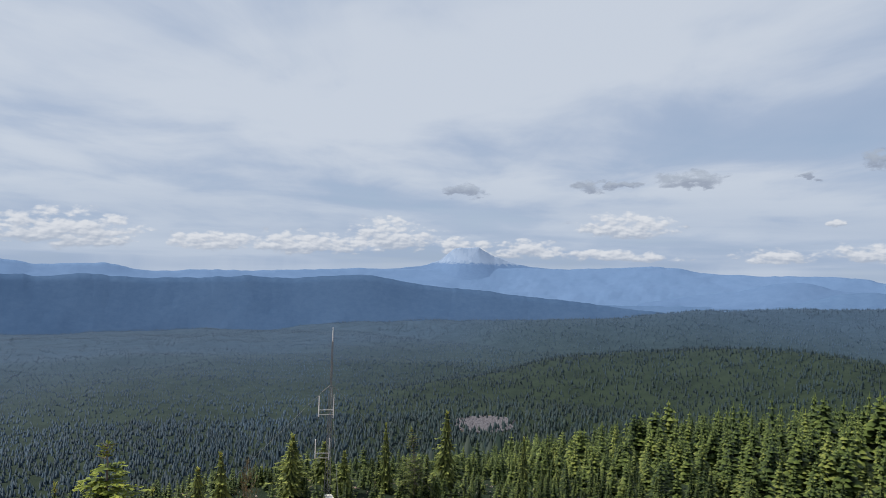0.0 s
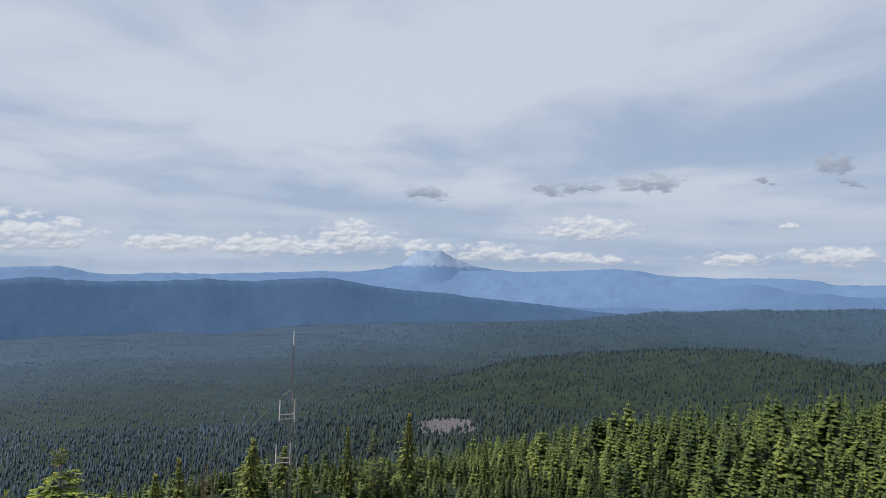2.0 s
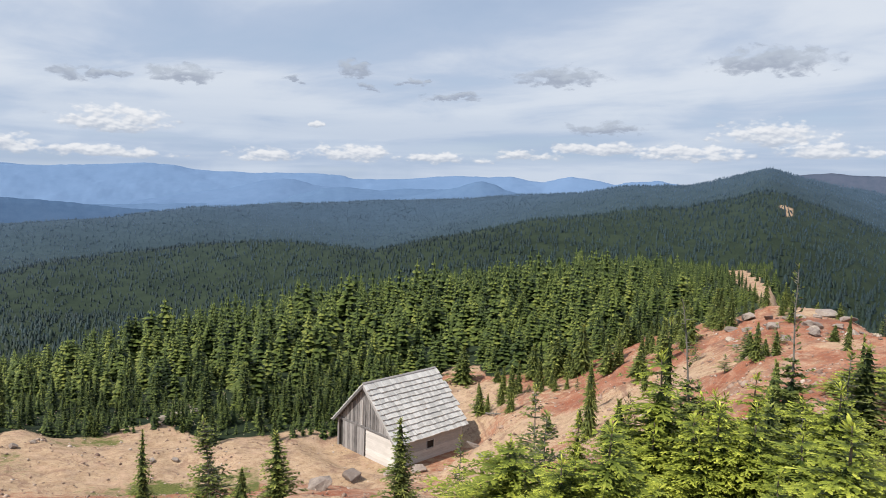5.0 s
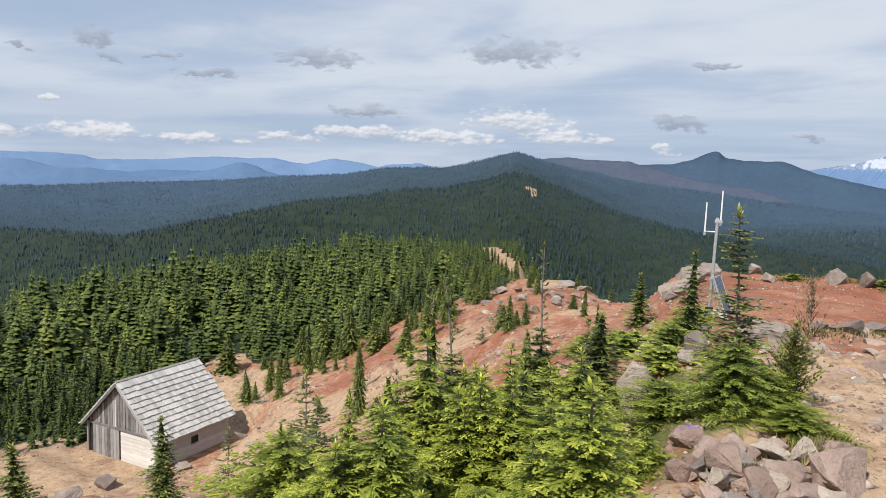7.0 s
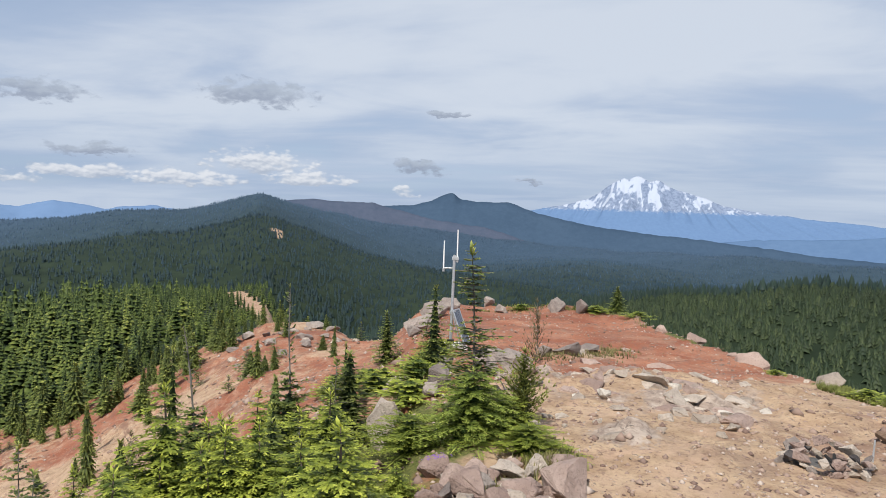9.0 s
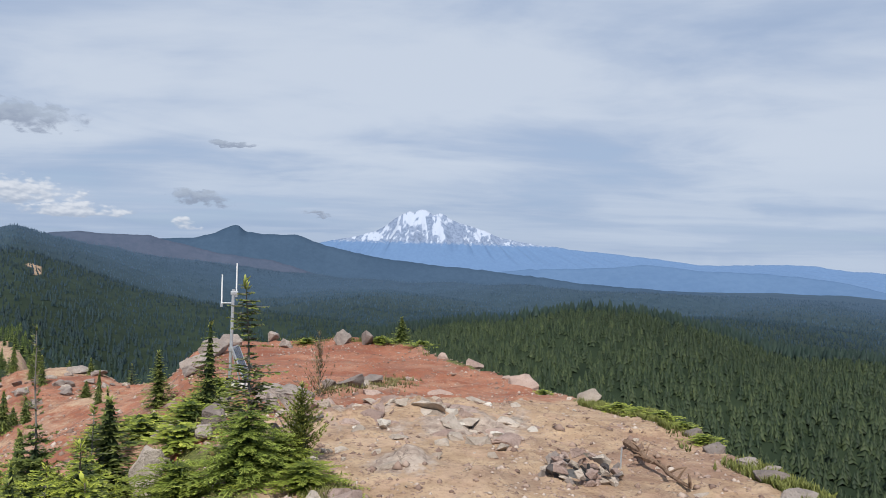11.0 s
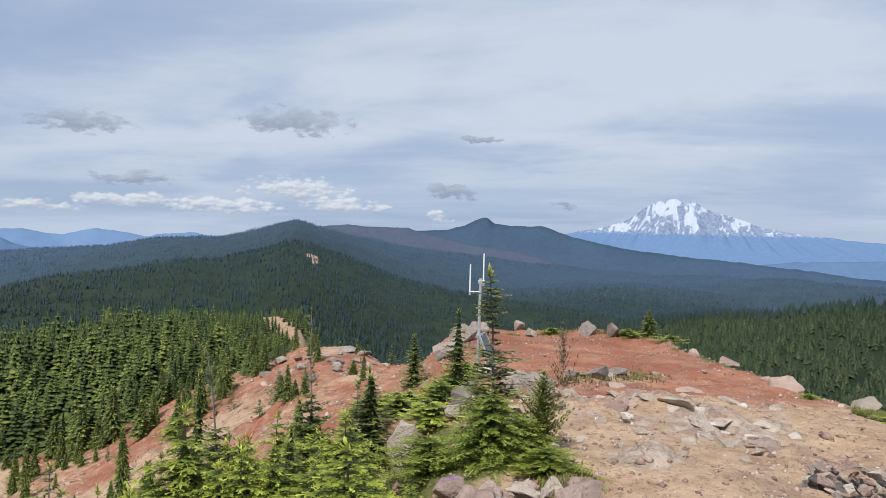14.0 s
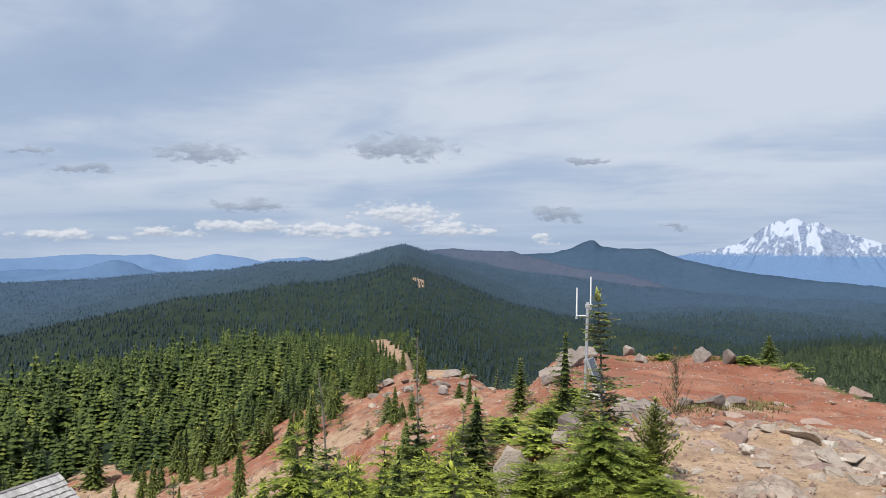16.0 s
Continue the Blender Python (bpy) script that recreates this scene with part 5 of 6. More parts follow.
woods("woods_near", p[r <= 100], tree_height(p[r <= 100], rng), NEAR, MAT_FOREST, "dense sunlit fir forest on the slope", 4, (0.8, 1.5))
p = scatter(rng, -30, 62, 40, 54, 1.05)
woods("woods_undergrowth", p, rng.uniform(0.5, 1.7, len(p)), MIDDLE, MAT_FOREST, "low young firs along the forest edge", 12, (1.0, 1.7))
# the forest's edge, tree by tree
EDGE = [conifer("forest_fir", 61, 15, 6, 0.20, 0.02, 2, 0, 0.35, thick=0.014, body=0.5, label="tall dark green fir at the forest edge", needles=MAT_FOREST),
        conifer("forest_fir", 62, 14, 6, 0.24, 0.02, 2, 0, 0.30, thick=0.015, body=0.5, label="broad sunlit fir at the forest edge", needles=MAT_FOREST),
        conifer("forest_fir", 63, 16, 6, 0.18, 0.03, 2, 0, 0.40, thick=0.013, body=0.5, label="narrow fir in the dense forest edge", needles=MAT_FOREST),
        conifer("forest_fir", 64, 13, 6, 0.22, 0.03, 2, 0, 0.25, 0.15, 0.12, thick=0.015, body=0.5, label="open-branched fir at the forest edge", needles=MAT_FOREST)]
p = scatter(rng, -30, 66, 41, 64, 1.55)
p = p[np.argsort(np.hypot(p[:, 0], p[:, 1]) + rng.uniform(0, 6, len(p)))]
h = tree_height(p, rng)
for i in range(min(300, len(p))):
    s = float(h[i])
    m = pose(*p[i], 0, 0, rng.uniform(0, 360)) @ Matrix.Diagonal((s * rng.uniform(0.9, 1.4), s * rng.uniform(0.9, 1.4), s, 1))
    if i < 4:
        EDGE[i].matrix_basis = m
        tree = EDGE[i]
    else:
        tree = copy_thing(EDGE[i % 4], pose(0, 0, 0))
        tree.matrix_basis = m
    tagged(tree, group="firs of the forest edge")
if len(p) > 300:
    woods("woods_edge", p[300:], h[300:], NEAR, MAT_FOREST, "dense fir forest edge", 7, (0.8, 1.4))


# ---------------------------------------------------------------- rocks
def rock_material(name, a, b2, c):
    m, k, b = material(name, 0.9, 0.2)
    pos = k.n("ShaderNodeNewGeometry").outputs["Position"]
    info = k.n("ShaderNodeObjectInfo").outputs["Random"]
    n1, n2 = k.noise(pos, 3.0, 6, 0.65), k.noise(pos, 22.0, 5, 0.7)
    col = k.mix(k.step(k.math("ADD", k.math("MULTIPLY", n1, 0.7), k.math("MULTIPLY", info, 0.3)), 0.3, 0.7), a, b2)
    col = k.mix(k.math("MULTIPLY", k.step(n2, 0.52, 0.68), 0.5), col, c)
    k.link(col, b.inputs["Base Color"])
    bump(k, b, k.math("ADD", n1, k.math("MULTIPLY", n2, 0.8)), 0.9, 0.08)
    return m


MAT_ROCK = rock_material("grey_rock", (0.21, 0.172, 0.152), (0.38, 0.322, 0.280), (0.13, 0.103, 0.092))
MAT_RED_ROCK = rock_material("reddish_rock", (0.29, 0.206, 0.172), (0.48, 0.360, 0.302), (0.17, 0.120, 0.104))
MAT_PALE_ROCK = rock_material("pale_rock", (0.36, 0.295, 0.238), (0.56, 0.475, 0.395), (0.23, 0.185, 0.15))
MAT_WHITE_ROCK = rock_material("whitish_rock", (0.55, 0.49, 0.42), (0.72, 0.66, 0.58), (0.36, 0.31, 0.26))
MAT_SOOT_ROCK = rock_material("sooty_rock", (0.06, 0.052, 0.05), (0.15, 0.128, 0.118), (0.035, 0.03, 0.03))


def hull_rock(seed, flat, mat, name="boulder"):
    """A broken, faceted rock one metre across, its worn edges bevelled."""
    rng = random.Random(seed)
    bm = bmesh.new()
    for _ in range(12):
        v = Vector((rng.gauss(0, 1), rng.gauss(0, 1), rng.gauss(0, 1))).normalized()
        v = Vector([math.copysign(abs(q) ** 0.7, q) for q in v])        # blocky, broken along planes
        bm.verts.new((v.x * 0.46 * rng.uniform(0.8, 1.1), v.y * 0.38 * rng.uniform(0.75, 1.1), v.z * 0.46 * flat * rng.uniform(0.8, 1.1)))
    bmesh.ops.convex_hull(bm, input=bm.verts[:])
    loose = [v for v in bm.verts if not v.link_faces]
    bmesh.ops.delete(bm, geom=loose, context="VERTS")
    bmesh.ops.bevel(bm, geom=bm.edges[:], offset=0.018, segments=1, affect="EDGES", clamp_overlap=True)
    bmesh.ops.triangulate(bm, faces=bm.faces[:])
    bmesh.ops.subdivide_edges(bm, edges=[e for e in bm.edges if e.calc_length() > 0.12], cuts=1, use_grid_fill=True)
    for v in bm.verts:
        v.co += v.co.normalized() * (0.055 * noise.noise(v.co * 4.0 + Vector((seed, 0, 0))) + 0.035 * noise.noise(v.co * 13.0))
    me = bpy.data.meshes.new(name)
    bm.to_mesh(me)
    bm.free()
    me.materials.append(mat)
    return me


ROCK_MESHES = {"grey": [hull_rock(s, 1.0, MAT_ROCK) for s in range(70, 75)], "red": [hull_rock(s, 1.0, MAT_RED_ROCK) for s in range(75, 79)],
               "dark": [hull_rock(s, 1.0, MAT_SOOT_ROCK) for s in range(85, 88)], "white": [hull_rock(s, 1.0, MAT_WHITE_ROCK) for s in range(88, 91)],
               "pale": [hull_rock(s, 1.0, MAT_PALE_ROCK) for s in range(80, 84)]}
rock_rng = random.Random(3)


def boulder(x, y, wide, high, tone, label, group, sink=0.30, lift=0.0):
    ob = new("boulder", rock_rng.choice(ROCK_MESHES[tone]))
    ob.matrix_basis = pose(x, y, level(x, y) + high * (0.5 - sink) + lift, rock_rng.uniform(-12, 12), rock_rng.uniform(-12, 12), rock_rng.uniform(0, 360)) @ Matrix.Diagonal((wide, wide, high * 1.05, 1))
    return tagged(ob, label, "rock", group)


ROCKS_RIM = ((34.32, 3.47, 1.06, 1.0), (33.92, 2.28, 0.89, 1.1), (35.52, 6.89, 0.84, 0.7), (27.56, 8.03, 1.56, 0.93), (29.66, 8.08, 1.42, 1.14), (23.14, 6.94, 0.84, 0.51),
             (10.20, -4.96, 0.63, 0.25), (9.01, -4.80, 0.65, 0.26), (8.54, -4.92, 0.55, 0.22), (34.0, 6.0, 0.9, 0.6), (31.5, 7.9, 1.2, 0.9), (25.3, 7.4, 1.1, 0.7))
RIM_BEARINGS = ((92, 0.7, 0.5), (94.3, 0.95, 0.5), (98.2, 1.35, 0.75), (103.4, 1.15, 0.6), (105.2, 0.45, 0.3), (108.6, 0.25, 0.3), (110.8, 0.65, 0.3), (112.6, 0.6, 0.25), (114.6, 0.6, 0.25),
                (90.2, 0.5, 0.3), (97, 0.4, 0.25), (116, 0.5, 0.2))
ROCKS_PILE = ((7.55, 1.92, 0.62, 0.46), (7.42, 1.58, 0.80, 0.50), (8.02, 1.36, 0.62, 0.34), (7.52, 1.10, 0.66, 0.38), (7.72, 0.62, 0.95, 0.52), (7.95, 2.12, 0.50, 0.40), (7.85, 1.72, 0.50, 0.42), (7.15, 1.9, 0.55, 0.4),
              (7.10, 1.25, 0.60, 0.36), (7.02, 0.85, 0.45, 0.3), (8.25, 1.02, 0.42, 0.24), (12.67, 3.36, 0.72, 0.62), (15.87, 4.03, 0.59, 0.47), (15.85, 2.55, 1.05, 0.75), (15.5, 2.95, 0.5, 0.6), (17.6, 3.4, 0.9, 0.7),
              (13.46, 4.26, 0.53, 0.37), (12.31, 3.72, 0.50, 0.35), (11.9, 3.3, 0.45, 0.3), (15.37, 5.05, 0.51, 0.36), (16.44, 5.54, 0.54, 0.38), (20.29, 1.80, 1.15, 0.55), (20.0, 2.3, 0.6, 0.4), (21.9, 1.3, 0.9, 0.4), (11.4, 3.85, 0.5, 0.35))
ROCKS_SLAB = ((15.78, -0.89, 1.49, 0.45), (14.04, -0.23, 1.00, 0.30), (13.59, -1.02, 0.71, 0.2), (13.05, 0.46, 0.52, 0.2), (13.15, -1.50, 0.59, 0.18), (10.01, 0.25, 0.50, 0.16),
              (20.94, 1.62, 0.98, 0.49), (24.0, 0.31, 1.0, 0.39), (19.29, -0.66, 0.91, 0.32), (16.89, -1.38, 0.80, 0.28), (14.38, 0.21, 0.45, 0.15), (13.84, -2.27, 0.44, 0.14),
              (13.04, -0.53, 0.31, 0.1), (16.30, 1.01, 0.64, 0.22), (11.15, 1.07, 0.36, 0.14), (8.53, 0.78, 0.63, 0.31), (8.52, 1.35, 0.35, 0.21), (16.02, -2.20, 0.38, 0.14), (9.41, -3.75, 0.32, 0.1))
ROCKS_LEFT = ((40.73, 22.84, 1.09, 0.65), (44.72, 20.13, 1.90, 0.57), (40.54, 17.17, 1.37, 0.41), (35.05, 18.33, 0.92, 0.46), (33.01, 16.65, 0.72, 0.36), (15.17, 47.33, 1.45, 0.87),
              (14.10, 47.01, 0.95, 0.57), (16.89, 48.66, 1.08, 0.54), (19.13, 31.64, 1.36, 0.82), (15.15, 27.92, 1.46, 0.88), (23.59, 32.0, 0.99, 0.59), (25.75, 29.80, 1.10, 0.55),
              (5.44, 43.32, 0.71, 0.42), (6.48, 44.08, 0.51, 0.30), (24.26, 27.17, 1.20, 0.60), (12.44, 39.08, 0.54, 0.32), (21.07, 31.14, 0.81, 0.41), (11.33, 39.33, 0.47, 0.28))
for x, y, w, h in ROCKS_RIM:
    boulder(x, y, w, h * 0.95, "grey", "weathered grey rock on the summit rim", "rim rocks")
for a, w, h in RIM_BEARINGS:
    rr = float(along(np.array([a]), RIM)[0]) - 0.35
    boulder(heading(a).x * rr, heading(a).y * rr, w, h, "pale" if 102 < a < 104 else "grey" if a > 104 else "red", "weathered boulder at the edge of the summit", "rim rocks", 0.48)
for i, (x, y, w, h) in enumerate(ROCKS_PILE):
    boulder(x, y, w, h, "pale" if i in (2, 10) else "red" if i < 11 else "grey", "angular broken rock among the firs", "rocks among the firs", 0.34 if i < 11 else 0.22)
stone = new("boulder", ROCK_MESHES["pale"][1])
stone.matrix_basis = pose(10.2, 3.56, level(10.2, 3.56) + 0.30, 8, -16, 20) @ Matrix.Diagonal((0.60, 0.60, 0.95, 1))
tagged(stone, "pale upright boulder standing among low firs", "rock", "rocks among the firs")
for x, y, w, h in ((13.14, -1.52, 0.42, 0.12), (13.6, -2.23, 0.36, 0.10), (13.05, 0.5, 0.36, 0.16), (14.4, -0.72, 0.34, 0.22), (13.5, -0.9, 0.55, 0.14), (14.9, 1.1, 0.25, 0.12), (16.2, -1.6, 0.3, 0.12), (12.6, 0.95, 0.22, 0.08)):
    boulder(x, y, w, h, "white", "whitish broken slab lying on the dust", "bedded slabs", 0.35)
for i, (x, y, w, h) in enumerate(ROCKS_SLAB):
    boulder(x, y, w, h, ("red", "pale", "pale", "red")[i % 4], "flat weathered slab bedded in dust", "bedded slabs", 0.55)
for x, y, w, h in ROCKS_LEFT:
    boulder(x, y, w, h, "grey", "grey rock on the red slope", "rocks on the slope", 0.25)
for i in range(84):
    a, rr = (rock_rng.uniform(74.5, 86), rock_rng.uniform(6.7, 8.3)) if i < 52 else (rock_rng.uniform(66, 84), rock_rng.uniform(9, 20))
    w = rock_rng.uniform(0.12, 0.42)
    boulder(heading(a).x * rr, heading(a).y * rr, w, w * 0.7, rock_rng.choice(("red", "grey", "pale", "red")), "small angular rock among the firs", "rocks among the firs", 0.25)
for i in range(40):
    a, rr = rock_rng.uniform(83, 99), rock_rng.triangular(11.0, 18, 14.5)
    w = rock_rng.uniform(0.25, 0.85)
    boulder(heading(a).x * rr, heading(a).y * rr, w, w * 0.42, rock_rng.choice(("red", "pale", "red", "pale")), "rough rock outcrop bedded in dust", "bedded slabs", 0.66)
for i in range(112):
    a, rr = rock_rng.uniform(77, 112), rock_rng.triangular(8.5, 24, 14.0)
    w = min(0.34, 0.05 + rock_rng.expovariate(14))
    boulder(heading(a).x * rr, heading(a).y * rr, w, w * 0.45, rock_rng.choice(("pale", "pale", "pale", "red")), "small flat stone on the dusty summit", "loose stones", 0.3)


for i in range(34):
    a, rr = rock_rng.uniform(59.5, 69), rock_rng.uniform(37, 47)
    w = rock_rng.uniform(0.3, 0.95)
    boulder(heading(a).x * rr, heading(a).y * rr, w, w * 0.5, rock_rng.choice(("grey", "grey", "pale")), "grey rock on the red slope", "rocks on the slope", 0.3)


def rubble(name, places, sizes, mat, label, seed):
    """Countless small stones, in one mesh."""
    rng = np.random.default_rng(seed)
    oct_v = np.array([(1, 0, 0), (0, 1, 0), (-1, 0, 0), (0, -1, 0), (0, 0, 0.7), (0, 0, -0.6)], np.float32)
    oct_t = np.array([(0, 1, 4), (1, 2, 4), (2, 3, 4), (3, 0, 4), (1, 0, 5), (2, 1, 5), (3, 2, 5), (0, 3, 5)], np.int32)
    n = len(places)
    v = oct_v[None] * rng.uniform(0.5, 1.2, (n, 6, 1)) * sizes[:, None, None]
    a = rng.uniform(0, 6.28, n)
    x = v[..., 0] * np.cos(a)[:, None] - v[..., 1] * np.sin(a)[:, None]
    y = v[..., 0] * np.sin(a)[:, None] + v[..., 1] * np.cos(a)[:, None]
    co = np.stack([x, y, v[..., 2]], -1) + places[:, None]
    me = bulk_mesh(name, co.reshape(-1, 3), (oct_t[None] + (np.arange(n) * 6)[:, None, None]).reshape(-1, 3), mat)
    return tagged(new(name, me), label, "stones", kind="stuff")


def strewn(n, az0, az1, r0, r1):
    az, r = np.radians(rng.uniform(az0, az1, n)), rng.uniform(r0, r1, n)
    x, y = r * np.sin(az), r * np.cos(az)
    keep = (fbm(x / 1.7, y / 1.7, 3, 17) > rng.uniform(-0.7, 0.5, n)) & (r < along(np.degrees(az), RIM) + 8)
    x, y = x[keep], y[keep]
    return np.stack([x, y, ground_height(x, y)], -1)


def island_rock():
    m, k, b = material("rubble", 0.92, 0.15)
    isl = k.n("ShaderNodeNewGeometry").outputs["Random Per Island"]
    col = k.mix(k.step(isl, 0.0, 0.6, False), (0.16, 0.105, 0.085), (0.32, 0.23, 0.18))
    k.link(k.mix(k.step(isl, 0.72, 1.0, False), col, (0.48, 0.40, 0.34)), b.inputs["Base Color"])
    return m


MAT_RUBBLE = island_rock()
q = strewn(19000, 72, 122, 6, 36)
rubble("summit_rubble", q, rng.gamma(1.6, 0.015, len(q)) + 0.008, MAT_RUBBLE, "small stones strewn over the dusty summit", 1)
q = strewn(20000, -20, 76, 18, 60)
rubble("slope_rubble", q, rng.gamma(1.3, 0.032, len(q)) + 0.016, MAT_RUBBLE, "stones strewn over the red slope and bench", 2)
q = strewn(900, 60, 76, 8, 26)
rubble("shoulder_rubble", q, rng.gamma(1.6, 0.03, len(q)) + 0.02, MAT_RUBBLE, "broken stones along the summit's shoulder", 3)
az, r = np.radians(rng.uniform(1.3, 5.7, 5200)), rng.uniform(498, 553, 5200)
k = np.hypot((np.degrees(az) - 3.5) / 2.1, (r - 526) / 24) < 1.15
q = np.stack([r * np.sin(az), r * np.cos(az)], -1)[k]
rubble("scree", np.column_stack([q, ground_height(q[:, 0], q[:, 1])]), rng.uniform(0.9, 1.9, len(q)), plain("grey_scree", (0.125, 0.118, 0.128), 0.95, 0, 0.3, 0.4, 0.1), "grey stony scree clearing in the valley woods", 4)


def tufts(name, places, tall, mat, label, seed):
    """Countless blades of low growth, in one mesh."""
    rng = np.random.default_rng(seed)
    n = len(places)
    a, lean, h = rng.uniform(0, 6.28, n), rng.uniform(0.1, 0.9, n), tall * rng.uniform(0.5, 1.3, n)
    out = np.stack([np.cos(a), np.sin(a), np.zeros(n)], -1)
    side = np.stack([-np.sin(a), np.cos(a), np.zeros(n)], -1) * (h * 0.16)[:, None]
    tip = places + out * (h * lean)[:, None] + np.stack([np.zeros(n), np.zeros(n), h], -1)
    co = np.stack([places - side, places + side, tip], 1)
    me = bulk_mesh(name, co.reshape(-1, 3), np.arange(3 * n).reshape(-1, 3), mat)
    me.attributes.new("age_shade", "FLOAT", "POINT").data.foreach_set("value", np.tile((0.0, 0.0, 0.8), n).astype(np.float32))
    return tagged(new(name, me), label, "grass", kind="stuff")


def growth(n, az0, az1, near, reach, seed):
    """Places for low growth along the rim, in uneven patches."""
    rng = np.random.default_rng(seed)
    az = rng.uniform(az0, az1, n)
    r = along(az, RIM) + rng.uniform(near, near + reach, n)
    x, y = r * np.sin(np.radians(az)), r * np.cos(np.radians(az))
    k = fbm(x / 1.3, y / 1.3, 3, seed) > rng.uniform(-0.6, 0.4, n)
    x, y = x[k], y[k]
    return np.stack([x, y, ground_height(x, y) - 0.01], -1)


MAT_TURF = needle_material("rim_turf", (0.060, 0.072, 0.020), (0.24, 0.25, 0.065), (0.36, 0.35, 0.11))
q = np.concatenate([growth(16000, 102.5, 112.5, -1.9, 2.2, 71), growth(4000, 112, 120, -1.2, 1.4, 72), growth(3500, 78, 91, -2.0, 2.0, 73)])
tufts("rim_grass", q, 0.11, MAT_TURF, "low yellow-green growth along the summit rim", 1)
spots = []
for cx, cy, wide, n in ((19.5, 2.1, 1.4, 420), (21.3, 1.0, 1.6, 420), (23.5, 0.6, 1.5, 300), (8.7, 0.95, 0.5, 500), (7.9, 1.15, 0.35, 300), (7.4, 1.35, 0.3, 260), (12.5, 4.1, 1.0, 700), (11.0, 4.3, 0.8, 500)):
    g = np.random.default_rng(int(cx * 10)).normal(0, 0.45, (n, 2)) * (wide, wide * 0.6) + (cx, cy)
    spots.append(np.column_stack([g, ground_height(g[:, 0], g[:, 1])]))
tufts("dry_grass", np.concatenate(spots), 0.11, needle_material("dry_turf", (0.10, 0.09, 0.035), (0.28, 0.25, 0.10), (0.40, 0.36, 0.17)), "dry olive grass between the rocks", 2)
g = np.random.default_rng(4).normal(0, 1, (36, 2)) * (0.05, 0.07) + (7.62, 2.05)
rubble("purple_flowers", np.column_stack([g, ground_height(g[:, 0], g[:, 1]) + 0.34]), np.full(36, 0.011), plain("purple_petals", (0.22, 0.10, 0.42), 0.7), "small purple flowers in a rock cleft", 6)


# ---------------------------------------------------------------- built things
def box(bm, size, at=(0, 0, 0), turn=(0, 0, 0), bevel=0.0):
    """Adds a box, with softened edges, to a bmesh."""
    made = bmesh.ops.create_cube(bm, size=1.0)["verts"]
    m = pose(*at, *turn) @ Matrix.Diagonal((*size, 1))
    bmesh.ops.transform(bm, matrix=m, verts=made)
    if bevel:
        edges = list({e for v in made for e in v.link_edges})
        bmesh.ops.bevel(bm, geom=edges, offset=bevel, segments=1, affect="EDGES")
    return bm


def tube(bm, a, b, r0, r1=None, sides=10):
    """Adds a round bar from a to b to a bmesh."""
    a, b = Vector(a), Vector(b)
    made = bmesh.ops.create_cone(bm, cap_ends=True, segments=sides, radius1=r0, radius2=r0 if r1 is None else r1, depth=(b - a).length)["verts"]
    turn = (b - a).to_track_quat("Z", "Y").to_matrix().to_4x4()
    bmesh.ops.transform(bm, matrix=Matrix.Translation((a + b) / 2) @ turn, verts=made)
    return bm


def one_box(*args, **kw):
    return box(bmesh.new(), *args, **kw)


def one_tube(*args, **kw):
    return tube(bmesh.new(), *args, **kw)


def weathered_wood(name, dark, light, scale=(1, 1, 0.08)):
    m, k, b = material(name, 0.9, 0.15)
    pos = k.n("ShaderNodeTexCoord").outputs["Object"]
    info = k.n("ShaderNodeObjectInfo").outputs["Random"]
    grain = k.noise(k.scaled(pos, scale), 26.0, 5, 0.65)
    blot = k.noise(pos, 1.7, 5, 0.6)
    f = k.math("ADD", k.math("ADD", k.math("MULTIPLY", grain, 0.45), k.math("MULTIPLY", blot, 0.25)), k.math("MULTIPLY", info, 0.3))
    isl = k.n("ShaderNodeNewGeometry").outputs["Random Per Island"]
    f = k.math("ADD", f, k.math("MULTIPLY", k.math("SUBTRACT", isl, 0.5), 0.22))
    k.link(k.mix(k.step(f, 0.28, 0.72), dark, light), b.inputs["Base Color"])
    bump(k, b, grain, 0.4, 0.01)
    return m


MAT_BOARD = weathered_wood("weathered_boards", (0.085, 0.080, 0.080), (0.34, 0.325, 0.32))
MAT_SIDING = weathered_wood("grey_siding", (0.29, 0.30, 0.315), (0.50, 0.51, 0.525), (0.08, 0.08, 1))
MAT_WHITE_SIDING = weathered_wood("whitewashed_siding", (0.50, 0.47, 0.44), (0.72, 0.69, 0.66), (0.08, 0.08, 1))
MAT_SHAKE = weathered_wood("cedar_shakes", (0.34, 0.335, 0.325), (0.55, 0.545, 0.53), (1, 1, 1))
# Near-black, for sheets that imitate shade behind board gaps and the window.
MAT_DARK = plain("gap_shade", (0.025, 0.022, 0.02), 0.9)
MAT_GALV = plain("galvanised_steel", (0.55, 0.56, 0.57), 0.45, 0.7, 0.15, 20)
MAT_STEEL = plain("dull_steel", (0.17, 0.175, 0.18), 0.6, 0.3, 0.2, 20)
MAT_WHITE = plain("white_fibreglass", (0.78, 0.78, 0.77), 0.4, 0, 0.06, 10)
MAT_CELL = plain("solar_cells", (0.035, 0.048, 0.085), 0.15, 0, 0.2, 30, 0.8)
MAT_CONCRETE = plain("concrete", (0.58, 0.55, 0.50), 0.9, 0, 0.2, 8)
MAT_PLANK = weathered_wood("brown_planks", (0.10, 0.045, 0.035), (0.22, 0.10, 0.075))
MAT_CHAR = plain("charred_wood", (0.018, 0.016, 0.015), 0.95, 0, 0.4, 12)


